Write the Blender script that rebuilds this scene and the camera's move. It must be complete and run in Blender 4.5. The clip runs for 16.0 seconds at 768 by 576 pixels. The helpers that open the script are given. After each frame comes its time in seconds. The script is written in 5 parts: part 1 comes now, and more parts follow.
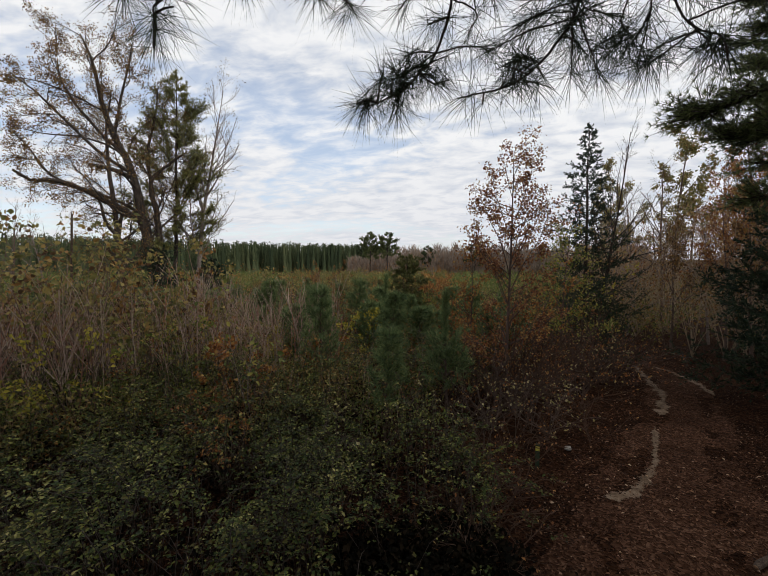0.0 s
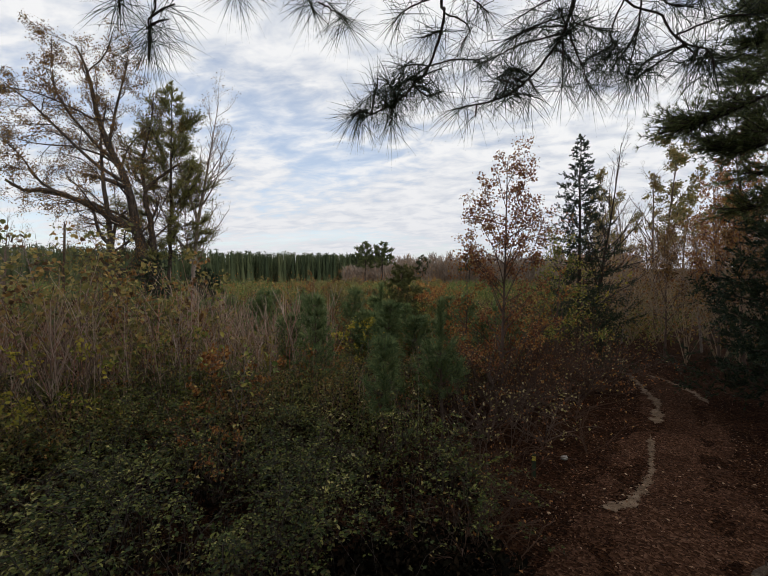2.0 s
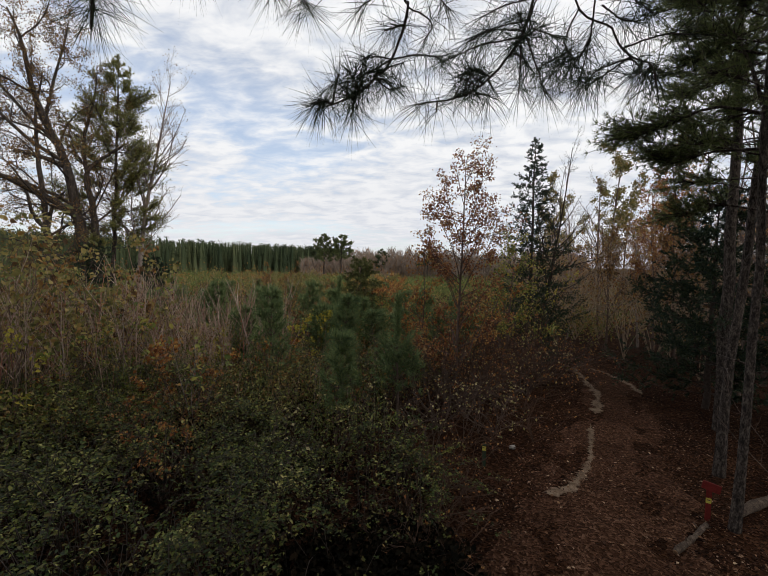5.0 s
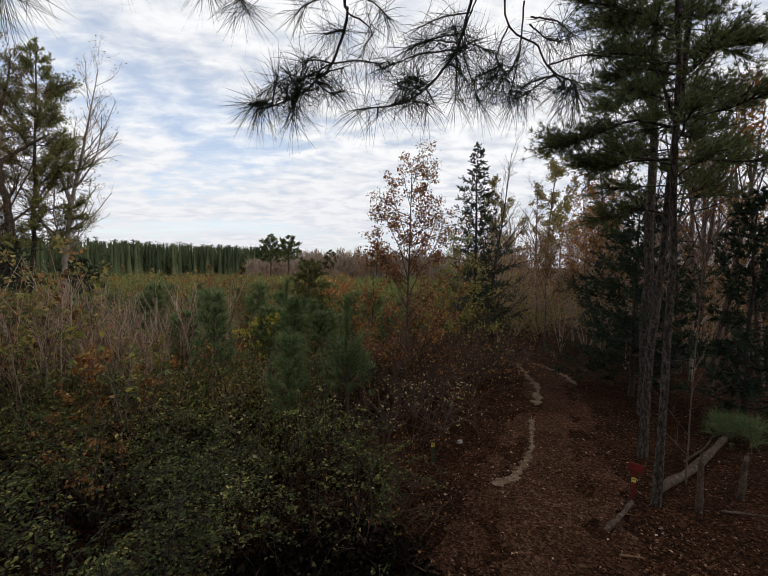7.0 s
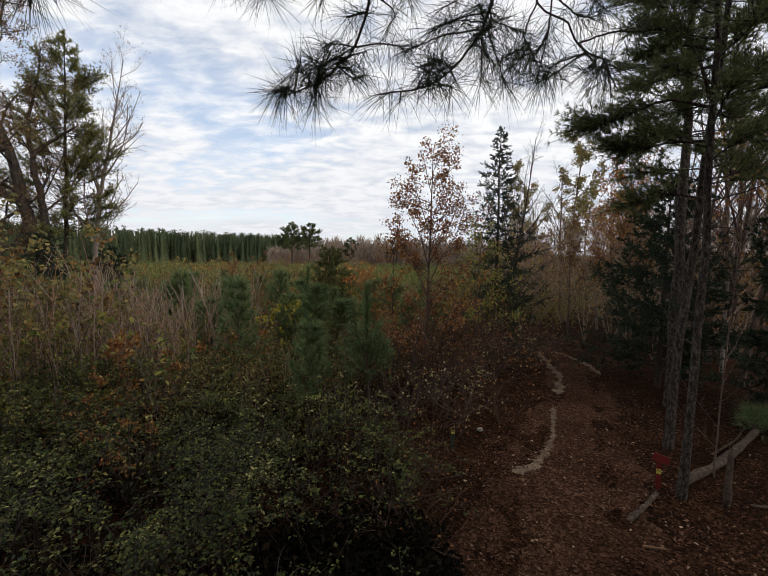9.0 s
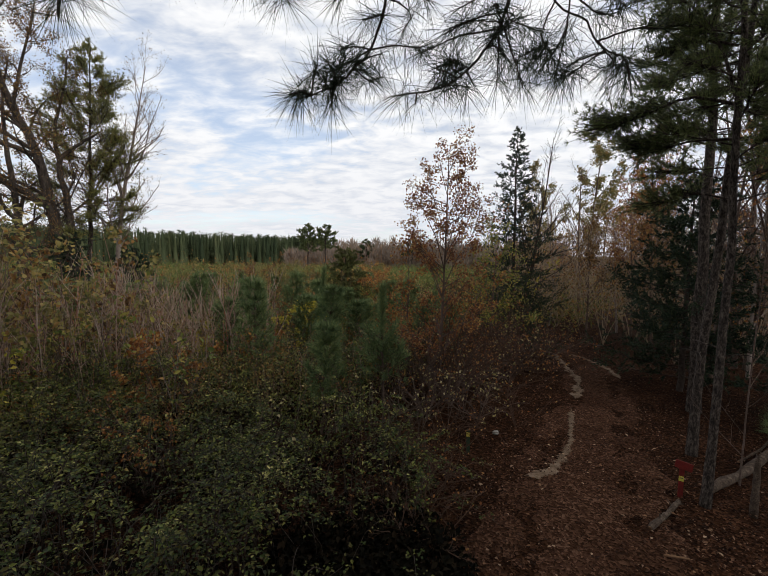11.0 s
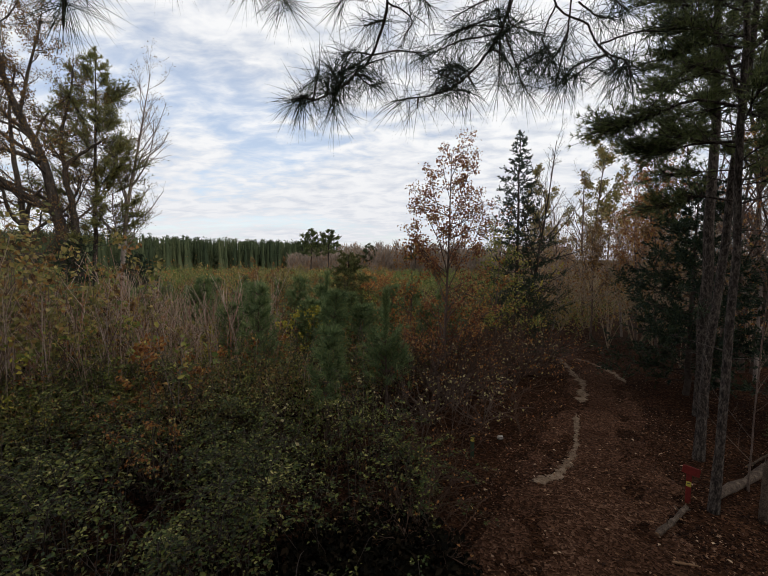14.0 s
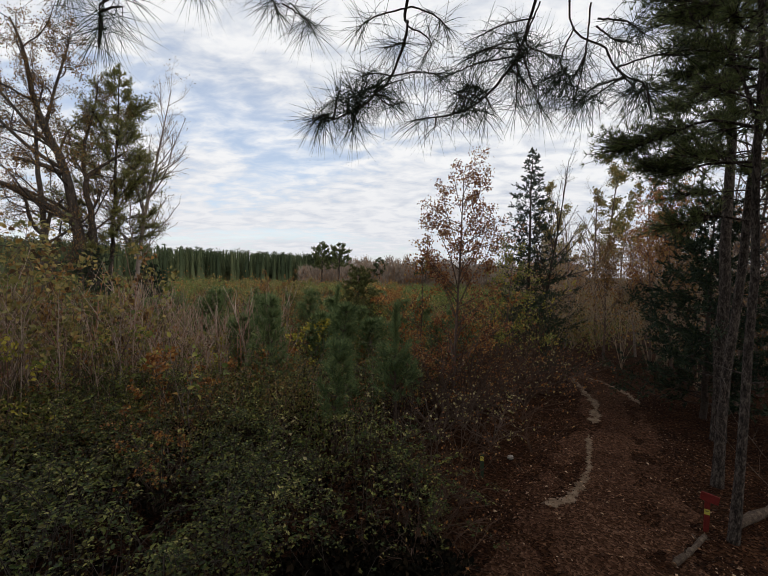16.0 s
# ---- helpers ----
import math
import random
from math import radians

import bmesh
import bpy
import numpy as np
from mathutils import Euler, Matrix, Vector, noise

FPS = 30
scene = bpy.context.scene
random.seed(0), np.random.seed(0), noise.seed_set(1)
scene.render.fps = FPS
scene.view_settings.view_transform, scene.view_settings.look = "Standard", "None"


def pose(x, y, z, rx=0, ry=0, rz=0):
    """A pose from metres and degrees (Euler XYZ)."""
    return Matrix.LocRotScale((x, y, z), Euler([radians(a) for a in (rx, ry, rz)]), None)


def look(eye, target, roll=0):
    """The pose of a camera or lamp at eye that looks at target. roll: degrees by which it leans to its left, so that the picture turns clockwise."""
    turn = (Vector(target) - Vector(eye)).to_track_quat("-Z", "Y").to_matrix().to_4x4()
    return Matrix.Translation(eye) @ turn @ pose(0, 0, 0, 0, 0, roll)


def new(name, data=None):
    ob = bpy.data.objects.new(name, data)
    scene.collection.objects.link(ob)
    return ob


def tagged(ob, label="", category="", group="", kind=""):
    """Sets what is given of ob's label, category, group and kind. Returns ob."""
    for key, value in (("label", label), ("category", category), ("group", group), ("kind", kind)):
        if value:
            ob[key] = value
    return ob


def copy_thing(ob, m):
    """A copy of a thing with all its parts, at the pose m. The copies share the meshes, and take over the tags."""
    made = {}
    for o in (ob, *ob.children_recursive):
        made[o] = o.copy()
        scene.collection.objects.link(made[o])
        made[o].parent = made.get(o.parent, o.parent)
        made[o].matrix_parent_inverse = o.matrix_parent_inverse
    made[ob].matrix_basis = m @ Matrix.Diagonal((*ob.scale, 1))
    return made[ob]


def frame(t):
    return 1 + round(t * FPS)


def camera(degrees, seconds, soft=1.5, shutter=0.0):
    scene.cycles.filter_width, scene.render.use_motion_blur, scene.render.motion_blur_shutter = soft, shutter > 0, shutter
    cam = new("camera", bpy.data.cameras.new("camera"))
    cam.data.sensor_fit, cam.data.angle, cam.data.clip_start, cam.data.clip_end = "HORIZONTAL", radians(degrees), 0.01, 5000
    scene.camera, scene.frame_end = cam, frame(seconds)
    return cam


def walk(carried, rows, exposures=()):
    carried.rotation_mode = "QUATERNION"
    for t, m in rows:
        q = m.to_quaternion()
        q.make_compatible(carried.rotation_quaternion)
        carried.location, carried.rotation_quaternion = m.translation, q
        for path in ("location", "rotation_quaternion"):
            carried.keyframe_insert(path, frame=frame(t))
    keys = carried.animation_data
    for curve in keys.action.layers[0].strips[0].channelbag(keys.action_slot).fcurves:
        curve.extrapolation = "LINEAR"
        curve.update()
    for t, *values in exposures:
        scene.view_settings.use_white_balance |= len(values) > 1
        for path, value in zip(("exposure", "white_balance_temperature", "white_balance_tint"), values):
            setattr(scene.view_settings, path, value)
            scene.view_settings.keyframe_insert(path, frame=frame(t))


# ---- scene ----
PATH = [
    (0.0, (-0.018, 0.006, 3.390), (-1.903, 9.803, 2.716), -0.35),
    (0.5, (-0.015, 0.003, 3.391), (-1.854, 9.821, 2.933), -0.59),
    (1.0, (-0.014, 0.001, 3.394), (-1.780, 9.840, 3.114), -0.74),
    (1.5, (-0.015, 0.004, 3.392), (-1.751, 9.849, 3.163), -0.68),
    (2.0, (-0.017, 0.009, 3.392), (-1.783, 9.842, 2.947), -0.49),
    (2.5, (-0.020, 0.012, 3.389), (-1.781, 9.840, 2.832), -0.26),
    (3.0, (-0.026, 0.013, 3.390), (-1.781, 9.840, 2.804), -0.01),
    (3.5, (-0.031, 0.011, 3.390), (-1.827, 9.832, 2.828), 0.24),
    (4.0, (-0.030, 0.010, 3.392), (-1.788, 9.842, 2.897), 0.52),
    (4.5, (-0.023, 0.008, 3.391), (-1.586, 9.875, 2.955), 0.69),
    (5.0, (-0.014, 0.010, 3.391), (-0.765, 9.964, 2.795), 0.99),
    (5.2, (-0.009, 0.014, 3.390), (-0.420, 9.985, 2.759), 1.07),
    (5.7, (0.000, 0.014, 3.392), (0.226, 9.990, 2.727), 1.15),
    (6.25, (0.007, 0.007, 3.397), (0.538, 9.975, 2.802), 0.96),
    (6.8, (0.010, -0.001, 3.402), (0.544, 9.969, 2.854), 0.68),
    (7.3, (0.006, -0.003, 3.401), (0.383, 9.969, 2.765), 0.50),
    (7.5, (0.004, -0.002, 3.400), (0.299, 9.968, 2.689), 0.46),
    (8.0, (0.005, -0.001, 3.400), (0.124, 9.963, 2.565), 0.44),
    (8.5, (0.003, 0.000, 3.399), (0.054, 9.959, 2.495), 0.51),
    (9.0, (0.000, 0.000, 3.400), (0.000, 9.962, 2.528), 0.50),
    (9.2, (0.000, 0.000, 3.403), (-0.014, 9.969, 2.620), 0.49),
    (9.8, (0.000, -0.000, 3.404), (-0.097, 9.974, 2.696), 0.49),
    (10.4, (-0.001, -0.002, 3.402), (-0.245, 9.967, 2.647), 0.51),
    (11.0, (-0.000, -0.003, 3.399), (-0.376, 9.954, 2.556), 0.49),
    (11.5, (0.001, -0.003, 3.398), (-0.417, 9.948, 2.505), 0.40),
    (12.0, (0.003, -0.002, 3.398), (-0.409, 9.948, 2.483), 0.26),
    (12.5, (0.006, -0.001, 3.401), (-0.366, 9.956, 2.550), 0.11),
    (13.0, (0.006, 0.001, 3.402), (-0.320, 9.969, 2.674), -0.07),
    (13.5, (0.007, 0.003, 3.401), (-0.341, 9.975, 2.740), -0.03),
    (14.0, (0.003, -0.001, 3.398), (-0.456, 9.962, 2.662), 0.23),
    (14.5, (-0.004, 0.000, 3.400), (-0.501, 9.957, 2.624), 0.56),
    (15.0, (-0.014, -0.000, 3.401), (-0.654, 9.957, 2.744), 0.86),
    (15.5, (-0.017, -0.005, 3.404), (-0.720, 9.958, 2.896), 1.07),
    (16.0, (-0.018, -0.008, 3.405), (-0.721, 9.959, 3.013), 1.22),
]
cam = camera(86.99, 16.0, soft=0.9)
walk(cam, [(t, look(eye, target, roll)) for t, eye, target, roll in PATH],
     [(0.0, -0.09), (4.5, -0.07), (5.4, -0.03), (7.5, 0.02), (9.2, 0.04), (12.5, 0.02), (16.0, -0.06)])

# ---- light: a bright, broken overcast afternoon sky with a veiled sun behind to the right, over the wood ----
SUN_AZ, SUN_EL = radians(-128), radians(44)   # azimuth to the left of +y
world = bpy.data.worlds.new("sky")
scene.world = world
world.use_nodes = True
wn, wl = world.node_tree.nodes, world.node_tree.links
wn.clear()


def wnode(kind, **values):
    n = wn.new(kind)
    for key, value in values.items():
        n.inputs[key].default_value = value
    return n


def wmath(op, a, b=None, c=None, clamp=False):
    n = wn.new("ShaderNodeMath")
    n.operation, n.use_clamp = op, clamp
    for i, v in enumerate((a, b, c)):
        if v is None:
            continue
        if isinstance(v, (int, float)):
            n.inputs[i].default_value = v
        else:
            wl.new(v, n.inputs[i])
    return n.outputs[0]


w_coord = wn.new("ShaderNodeTexCoord")
w_sep = wn.new("ShaderNodeSeparateXYZ")
wl.new(w_coord.outputs["Generated"], w_sep.inputs[0])
w_h = wmath("ADD", wmath("MAXIMUM", w_sep.outputs["Z"], 0.0), 0.20)
w_plane = wn.new("ShaderNodeCombineXYZ")      # the sky's dome laid out on a flat cloud deck
wl.new(wmath("DIVIDE", w_sep.outputs["X"], w_h), w_plane.inputs["X"])
wl.new(wmath("DIVIDE", w_sep.outputs["Y"], w_h), w_plane.inputs["Y"])


def cloud_noise(scale, turn, stretch, detail, rough, distort, at=(0, 0, 0)):
    m = wn.new("ShaderNodeMapping")
    m.inputs["Rotation"].default_value = (0, 0, radians(turn))
    m.inputs["Scale"].default_value = (stretch, 1, 1)
    m.inputs["Location"].default_value = at
    wl.new(w_plane.outputs[0], m.inputs["Vector"])
    n = wnode("ShaderNodeTexNoise", Scale=scale, Detail=detail, Roughness=rough, Distortion=distort)
    wl.new(m.outputs[0], n.inputs["Vector"])
    return n.outputs["Fac"]


banks = cloud_noise(0.75, 25, 0.8, 4, 0.5, 0.5, (5.2, 0.6, 0))
ripples = cloud_noise(7.0, -28, 0.7, 4, 0.55, 0.5)
shreds = cloud_noise(12.0, 34, 0.55, 4, 0.6, 0.3)
cover = wmath("ADD", wmath("MULTIPLY", banks, 1.25), wmath("MULTIPLY", ripples, 0.62))
cover = wmath("ADD", cover, wmath("ADD", wmath("MULTIPLY", shreds, 0.36), wmath("MULTIPLY", w_sep.outputs["X"], 0.14)))   # thicker towards the wood
w_ramp = wn.new("ShaderNodeMapRange")
w_ramp.interpolation_type = "SMOOTHSTEP"
w_ramp.inputs["From Min"].default_value, w_ramp.inputs["From Max"].default_value = 0.80, 1.10
w_ramp.inputs["To Min"].default_value = 0.60          # a thin veil lies over the clear gaps too
wl.new(cover, w_ramp.inputs["Value"])
haze = wmath("SUBTRACT", 1.0, wmath("MULTIPLY", w_sep.outputs["Z"], 3.6), clamp=True)   # low sky melts together
mask = wmath("MAXIMUM", w_ramp.outputs["Result"], wmath("MULTIPLY", haze, 0.9))
w_tone = wn.new("ShaderNodeValToRGB")          # grey undersides to bright tops
w_tone.color_ramp.elements[0].position, w_tone.color_ramp.elements[0].color = 0.38, (0.60, 0.655, 0.76, 1)
w_tone.color_ramp.elements[1].position, w_tone.color_ramp.elements[1].color = 0.56, (0.98, 0.985, 1.0, 1)
wl.new(wmath("ADD", wmath("MULTIPLY", shreds, 0.28), wmath("ADD", wmath("MULTIPLY", ripples, 0.5), wmath("MULTIPLY", banks, 0.22))), w_tone.inputs[0])
w_warm = wn.new("ShaderNodeMix")
w_warm.data_type = "RGBA"
w_warm.inputs["B"].default_value = (0.77, 0.78, 0.83, 1)
wl.new(wmath("MULTIPLY", haze, 0.65), w_warm.inputs["Factor"])
wl.new(w_tone.outputs[0], w_warm.inputs["A"])
w_sky = wn.new("ShaderNodeTexSky")
w_sky.sky_type, w_sky.sun_disc = "NISHITA", False
w_sky.sun_elevation, w_sky.sun_rotation = SUN_EL, -SUN_AZ
w_clear, w_cloud, w_mix, w_out = (wn.new(k) for k in ("ShaderNodeBackground", "ShaderNodeBackground", "ShaderNodeMixShader", "ShaderNodeOutputWorld"))
w_clear.inputs["Strength"].default_value = 0.19
w_cloud.inputs["Strength"].default_value = 0.98
wl.new(w_sky.outputs[0], w_clear.inputs["Color"])
wl.new(w_warm.outputs["Result"], w_cloud.inputs["Color"])
wl.new(mask, w_mix.inputs[0])
wl.new(w_clear.outputs[0], w_mix.inputs[1])
wl.new(w_cloud.outputs[0], w_mix.inputs[2])
wl.new(w_mix.outputs[0], w_out.inputs["Surface"])

sun = new("sun", bpy.data.lights.new("sun", "SUN"))
sun.data.energy, sun.data.angle, sun.data.color = 1.3, radians(18), (1.0, 0.92, 0.82)
sun.matrix_world = look((0, 0, 30), (math.sin(SUN_AZ) * 10 * math.cos(SUN_EL), -math.cos(SUN_AZ) * 10 * math.cos(SUN_EL), 30 - 10 * math.sin(SUN_EL)))

# ---- materials ----


def nodes_of(name):
    m = bpy.data.materials.new(name)
    m.use_nodes = True
    m.node_tree.nodes.clear()
    return m, m.node_tree.nodes, m.node_tree.links


def ramp(nt, stops):
    r = nt.new("ShaderNodeValToRGB")
    while len(r.color_ramp.elements) < len(stops):
        r.color_ramp.elements.new(0.5)
    for e, (at, c) in zip(r.color_ramp.elements, stops):
        e.position, e.color = at, (*c, 1)
    return r


def rough_material(name, stops, scale=6.0, fine=60.0, stretch=(1, 1, 1), roughness=0.9, bump=0.4, bump_size=0.02, detail=6.0):
    """Mottled matt stuff: a colour ramp over coarse and fine noise, and relief."""
    m, nt, lk = nodes_of(name)
    coord, mapping = nt.new("ShaderNodeTexCoord"), nt.new("ShaderNodeMapping")
    mapping.inputs["Scale"].default_value = stretch
    lk.new(coord.outputs["Object"], mapping.inputs[0])
    a, b, mix = nt.new("ShaderNodeTexNoise"), nt.new("ShaderNodeTexNoise"), nt.new("ShaderNodeMath")
    a.inputs["Scale"].default_value, a.inputs["Detail"].default_value = scale, detail
    b.inputs["Scale"].default_value, b.inputs["Detail"].default_value = fine, 4
    for n in (a, b):
        lk.new(mapping.outputs[0], n.inputs["Vector"])
    mix.operation = "MULTIPLY_ADD"
    mix.inputs[1].default_value = 0.45
    lk.new(b.outputs["Fac"], mix.inputs[0])
    half = nt.new("ShaderNodeMath")
    half.operation, half.inputs[1].default_value = "MULTIPLY", 0.55
    lk.new(a.outputs["Fac"], half.inputs[0])
    lk.new(half.outputs[0], mix.inputs[2])
    r = ramp(nt, stops)
    lk.new(mix.outputs[0], r.inputs[0])
    bp, bs, out = nt.new("ShaderNodeBump"), nt.new("ShaderNodeBsdfPrincipled"), nt.new("ShaderNodeOutputMaterial")
    bp.inputs["Strength"].default_value, bp.inputs["Distance"].default_value = bump, bump_size
    lk.new(mix.outputs[0], bp.inputs["Height"])
    lk.new(bp.outputs[0], bs.inputs["Normal"])
    lk.new(r.outputs[0], bs.inputs["Base Color"])
    bs.inputs["Roughness"].default_value = roughness
    bs.inputs["Specular IOR Level"].default_value = 0.25
    lk.new(bs.outputs[0], out.inputs["Surface"])
    return m


def leaf_material(name, stops, gloss=0.55, through_light=0.25, patch=0.9, spec=0.15, shift=0.35):
    """Leaves: each takes its own colour from the ramp, nudged by slow patches through the plant."""
    m, nt, lk = nodes_of(name)
    geo, coord, noi = nt.new("ShaderNodeNewGeometry"), nt.new("ShaderNodeTexCoord"), nt.new("ShaderNodeTexNoise")
    noi.inputs["Scale"].default_value, noi.inputs["Detail"].default_value = patch, 2
    lk.new(coord.outputs["Object"], noi.inputs["Vector"])
    a, b = nt.new("ShaderNodeMath"), nt.new("ShaderNodeMath")
    a.operation, a.inputs[1].default_value = "MULTIPLY", 1 - shift
    lk.new(geo.outputs["Random Per Island"], a.inputs[0])
    b.operation, b.inputs[1].default_value = "MULTIPLY_ADD", shift
    lk.new(noi.outputs["Fac"], b.inputs[0])
    lk.new(a.outputs[0], b.inputs[2])
    wide = nt.new("ShaderNodeMapRange")
    wide.inputs["From Min"].default_value, wide.inputs["From Max"].default_value = 0.36 * shift, 1 - 0.36 * shift
    lk.new(b.outputs[0], wide.inputs["Value"])
    r = ramp(nt, stops)
    lk.new(wide.outputs[0], r.inputs[0])
    bs, tr, mx, out = (nt.new(k) for k in ("ShaderNodeBsdfPrincipled", "ShaderNodeBsdfTranslucent", "ShaderNodeMixShader", "ShaderNodeOutputMaterial"))
    lk.new(r.outputs[0], bs.inputs["Base Color"])
    lk.new(r.outputs[0], tr.inputs["Color"])
    bs.inputs["Roughness"].default_value = gloss
    bs.inputs["Specular IOR Level"].default_value = spec
    mx.inputs[0].default_value = through_light
    lk.new(bs.outputs[0], mx.inputs[1])
    lk.new(tr.outputs[0], mx.inputs[2])
    lk.new(mx.outputs[0], out.inputs["Surface"])
    return m


def litter_material(name, stops, grain=33.0, patch=1.3, bump=0.9):
    """A floor of overlapping dead leaves: cells of differing colour at leaf size, over slow patches of bare earth."""
    m, nt, lk = nodes_of(name)
    coord, warp = nt.new("ShaderNodeTexCoord"), nt.new("ShaderNodeTexNoise")
    warp.inputs["Scale"].default_value, warp.inputs["Detail"].default_value = 9, 3
    lk.new(coord.outputs["Object"], warp.inputs["Vector"])
    shift = nt.new("ShaderNodeVectorMath")
    shift.operation = "MULTIPLY_ADD"
    shift.inputs[1].default_value = (0.10, 0.10, 0.10)
    lk.new(warp.outputs["Color"], shift.inputs[0])
    lk.new(coord.outputs["Object"], shift.inputs[2])
    cell, slow, fine = nt.new("ShaderNodeTexVoronoi"), nt.new("ShaderNodeTexNoise"), nt.new("ShaderNodeTexNoise")
    cell.inputs["Scale"].default_value = grain
    slow.inputs["Scale"].default_value, slow.inputs["Detail"].default_value = patch, 5
    fine.inputs["Scale"].default_value, fine.inputs["Detail"].default_value = 70, 3
    lk.new(shift.outputs[0], cell.inputs["Vector"])
    for n in (slow, fine):
        lk.new(coord.outputs["Object"], n.inputs["Vector"])
    grey = nt.new("ShaderNodeSeparateColor")
    lk.new(cell.outputs["Color"], grey.inputs[0])
    a, b = nt.new("ShaderNodeMath"), nt.new("ShaderNodeMath")
    a.operation, a.inputs[1].default_value = "MULTIPLY", 0.55
    lk.new(grey.outputs[0], a.inputs[0])
    b.operation, b.inputs[1].default_value = "MULTIPLY_ADD", 0.5
    lk.new(slow.outputs["Fac"], b.inputs[0])
    lk.new(a.outputs[0], b.inputs[2])
    r = ramp(nt, stops)
    lk.new(b.outputs[0], r.inputs[0])
    h = nt.new("ShaderNodeMath")
    h.operation, h.inputs[1].default_value = "MULTIPLY_ADD", 0.4
    lk.new(fine.outputs["Fac"], h.inputs[0])
    lk.new(cell.outputs["Distance"], h.inputs[2])
    bp, bs, out = nt.new("ShaderNodeBump"), nt.new("ShaderNodeBsdfPrincipled"), nt.new("ShaderNodeOutputMaterial")
    bp.inputs["Strength"].default_value, bp.inputs["Distance"].default_value = bump, 0.03
    lk.new(h.outputs[0], bp.inputs["Height"])
    lk.new(bp.outputs[0], bs.inputs["Normal"])
    lk.new(r.outputs[0], bs.inputs["Base Color"])
    bs.inputs["Roughness"].default_value, bs.inputs["Specular IOR Level"].default_value = 0.95, 0.06
    lk.new(bs.outputs[0], out.inputs["Surface"])
    return m


# litter darkened below its real tone; part of the shade is in the colour
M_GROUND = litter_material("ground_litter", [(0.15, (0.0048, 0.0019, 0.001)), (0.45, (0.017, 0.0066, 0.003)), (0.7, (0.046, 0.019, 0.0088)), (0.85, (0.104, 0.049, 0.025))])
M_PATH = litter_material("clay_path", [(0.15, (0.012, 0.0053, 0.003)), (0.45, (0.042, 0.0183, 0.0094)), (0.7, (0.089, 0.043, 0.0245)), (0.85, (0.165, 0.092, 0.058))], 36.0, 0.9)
M_SAND = rough_material("washed_sand", [(0.35, (0.075, 0.047, 0.028)), (0.5, (0.155, 0.104, 0.066)), (0.7, (0.25, 0.185, 0.132))], 7, 45, bump=0.6)
M_PINE_BARK = rough_material("pine_bark", [(0.40, (0.012, 0.009, 0.0075)), (0.5, (0.0435, 0.0323, 0.0263)), (0.62, (0.12, 0.0975, 0.081))], 26, 80, (1, 1, 0.4), bump=1.0, bump_size=0.03)
M_GREY_BARK = rough_material("grey_bark", [(0.34, (0.021, 0.0168, 0.0137)), (0.5, (0.0546, 0.043, 0.0347)), (0.68, (0.115, 0.0922, 0.0735))], 12, 50, (1, 1, 0.3), bump=0.8, bump_size=0.02)
M_DARK_TWIG = rough_material("dark_twig", [(0.35, (0.028, 0.020, 0.016)), (0.6, (0.075, 0.055, 0.045))], 20, 90, bump=0.5, bump_size=0.004)
M_BROWN_TWIG = rough_material("brown_twig", [(0.35, (0.055, 0.036, 0.028)), (0.6, (0.15, 0.105, 0.085))], 14, 70, bump=0.3, bump_size=0.004)
M_THICKET = rough_material("reddish_twig", [(0.35, (0.034, 0.017, 0.011)), (0.6, (0.105, 0.060, 0.040))], 5, 50, bump=0.2, bump_size=0.004)
M_GREY_TWIG = rough_material("grey_twig", [(0.35, (0.13, 0.10, 0.085)), (0.6, (0.27, 0.22, 0.19))], 5, 40, bump=0.2, bump_size=0.004)
M_TAN_TWIG = rough_material("tan_twig", [(0.35, (0.20, 0.145, 0.095)), (0.6, (0.40, 0.30, 0.205))], 5, 40, bump=0.2, bump_size=0.004)
M_STEM = leaf_material("dry_weed_stem", [(0.1, (0.129, 0.0828, 0.0626)), (0.4, (0.294, 0.212, 0.166)), (0.65, (0.442, 0.35, 0.285)), (0.9, (0.294, 0.138, 0.101))], 0.8, 0.0, 0.6)
# needles near black: their silhouette against the sky is put into the colour
M_NEEDLE_BACKLIT = leaf_material("backlit_pine_needle", [(0.1, (0.012, 0.020, 0.010)), (0.5, (0.026, 0.042, 0.018)), (0.9, (0.055, 0.068, 0.028))], 0.5, 0.08, 6)
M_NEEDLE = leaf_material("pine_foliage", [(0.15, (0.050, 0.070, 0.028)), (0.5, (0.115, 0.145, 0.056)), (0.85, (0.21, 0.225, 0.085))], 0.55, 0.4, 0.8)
# pine foliage lightened and yellowed, so the sun on it is in the colour
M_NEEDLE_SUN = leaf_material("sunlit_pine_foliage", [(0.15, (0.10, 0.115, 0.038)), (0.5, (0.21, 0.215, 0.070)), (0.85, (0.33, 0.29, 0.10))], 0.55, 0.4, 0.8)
M_NEEDLE_YOUNG = leaf_material("young_pine_foliage", [(0.15, (0.065, 0.105, 0.048)), (0.5, (0.135, 0.190, 0.078)), (0.85, (0.24, 0.285, 0.115))], 0.5, 0.3, 1.2)
M_FAR_YOUNG = leaf_material("far_young_pine_foliage", [(0.15, (0.075, 0.105, 0.032)), (0.5, (0.145, 0.180, 0.052)), (0.85, (0.25, 0.245, 0.085))], 0.55, 0.35, 0.2)
M_CEDAR = leaf_material("cedar_foliage", [(0.15, (0.014, 0.026, 0.018)), (0.55, (0.032, 0.052, 0.032)), (0.9, (0.065, 0.080, 0.036))], 0.6, 0.15, 1.5)
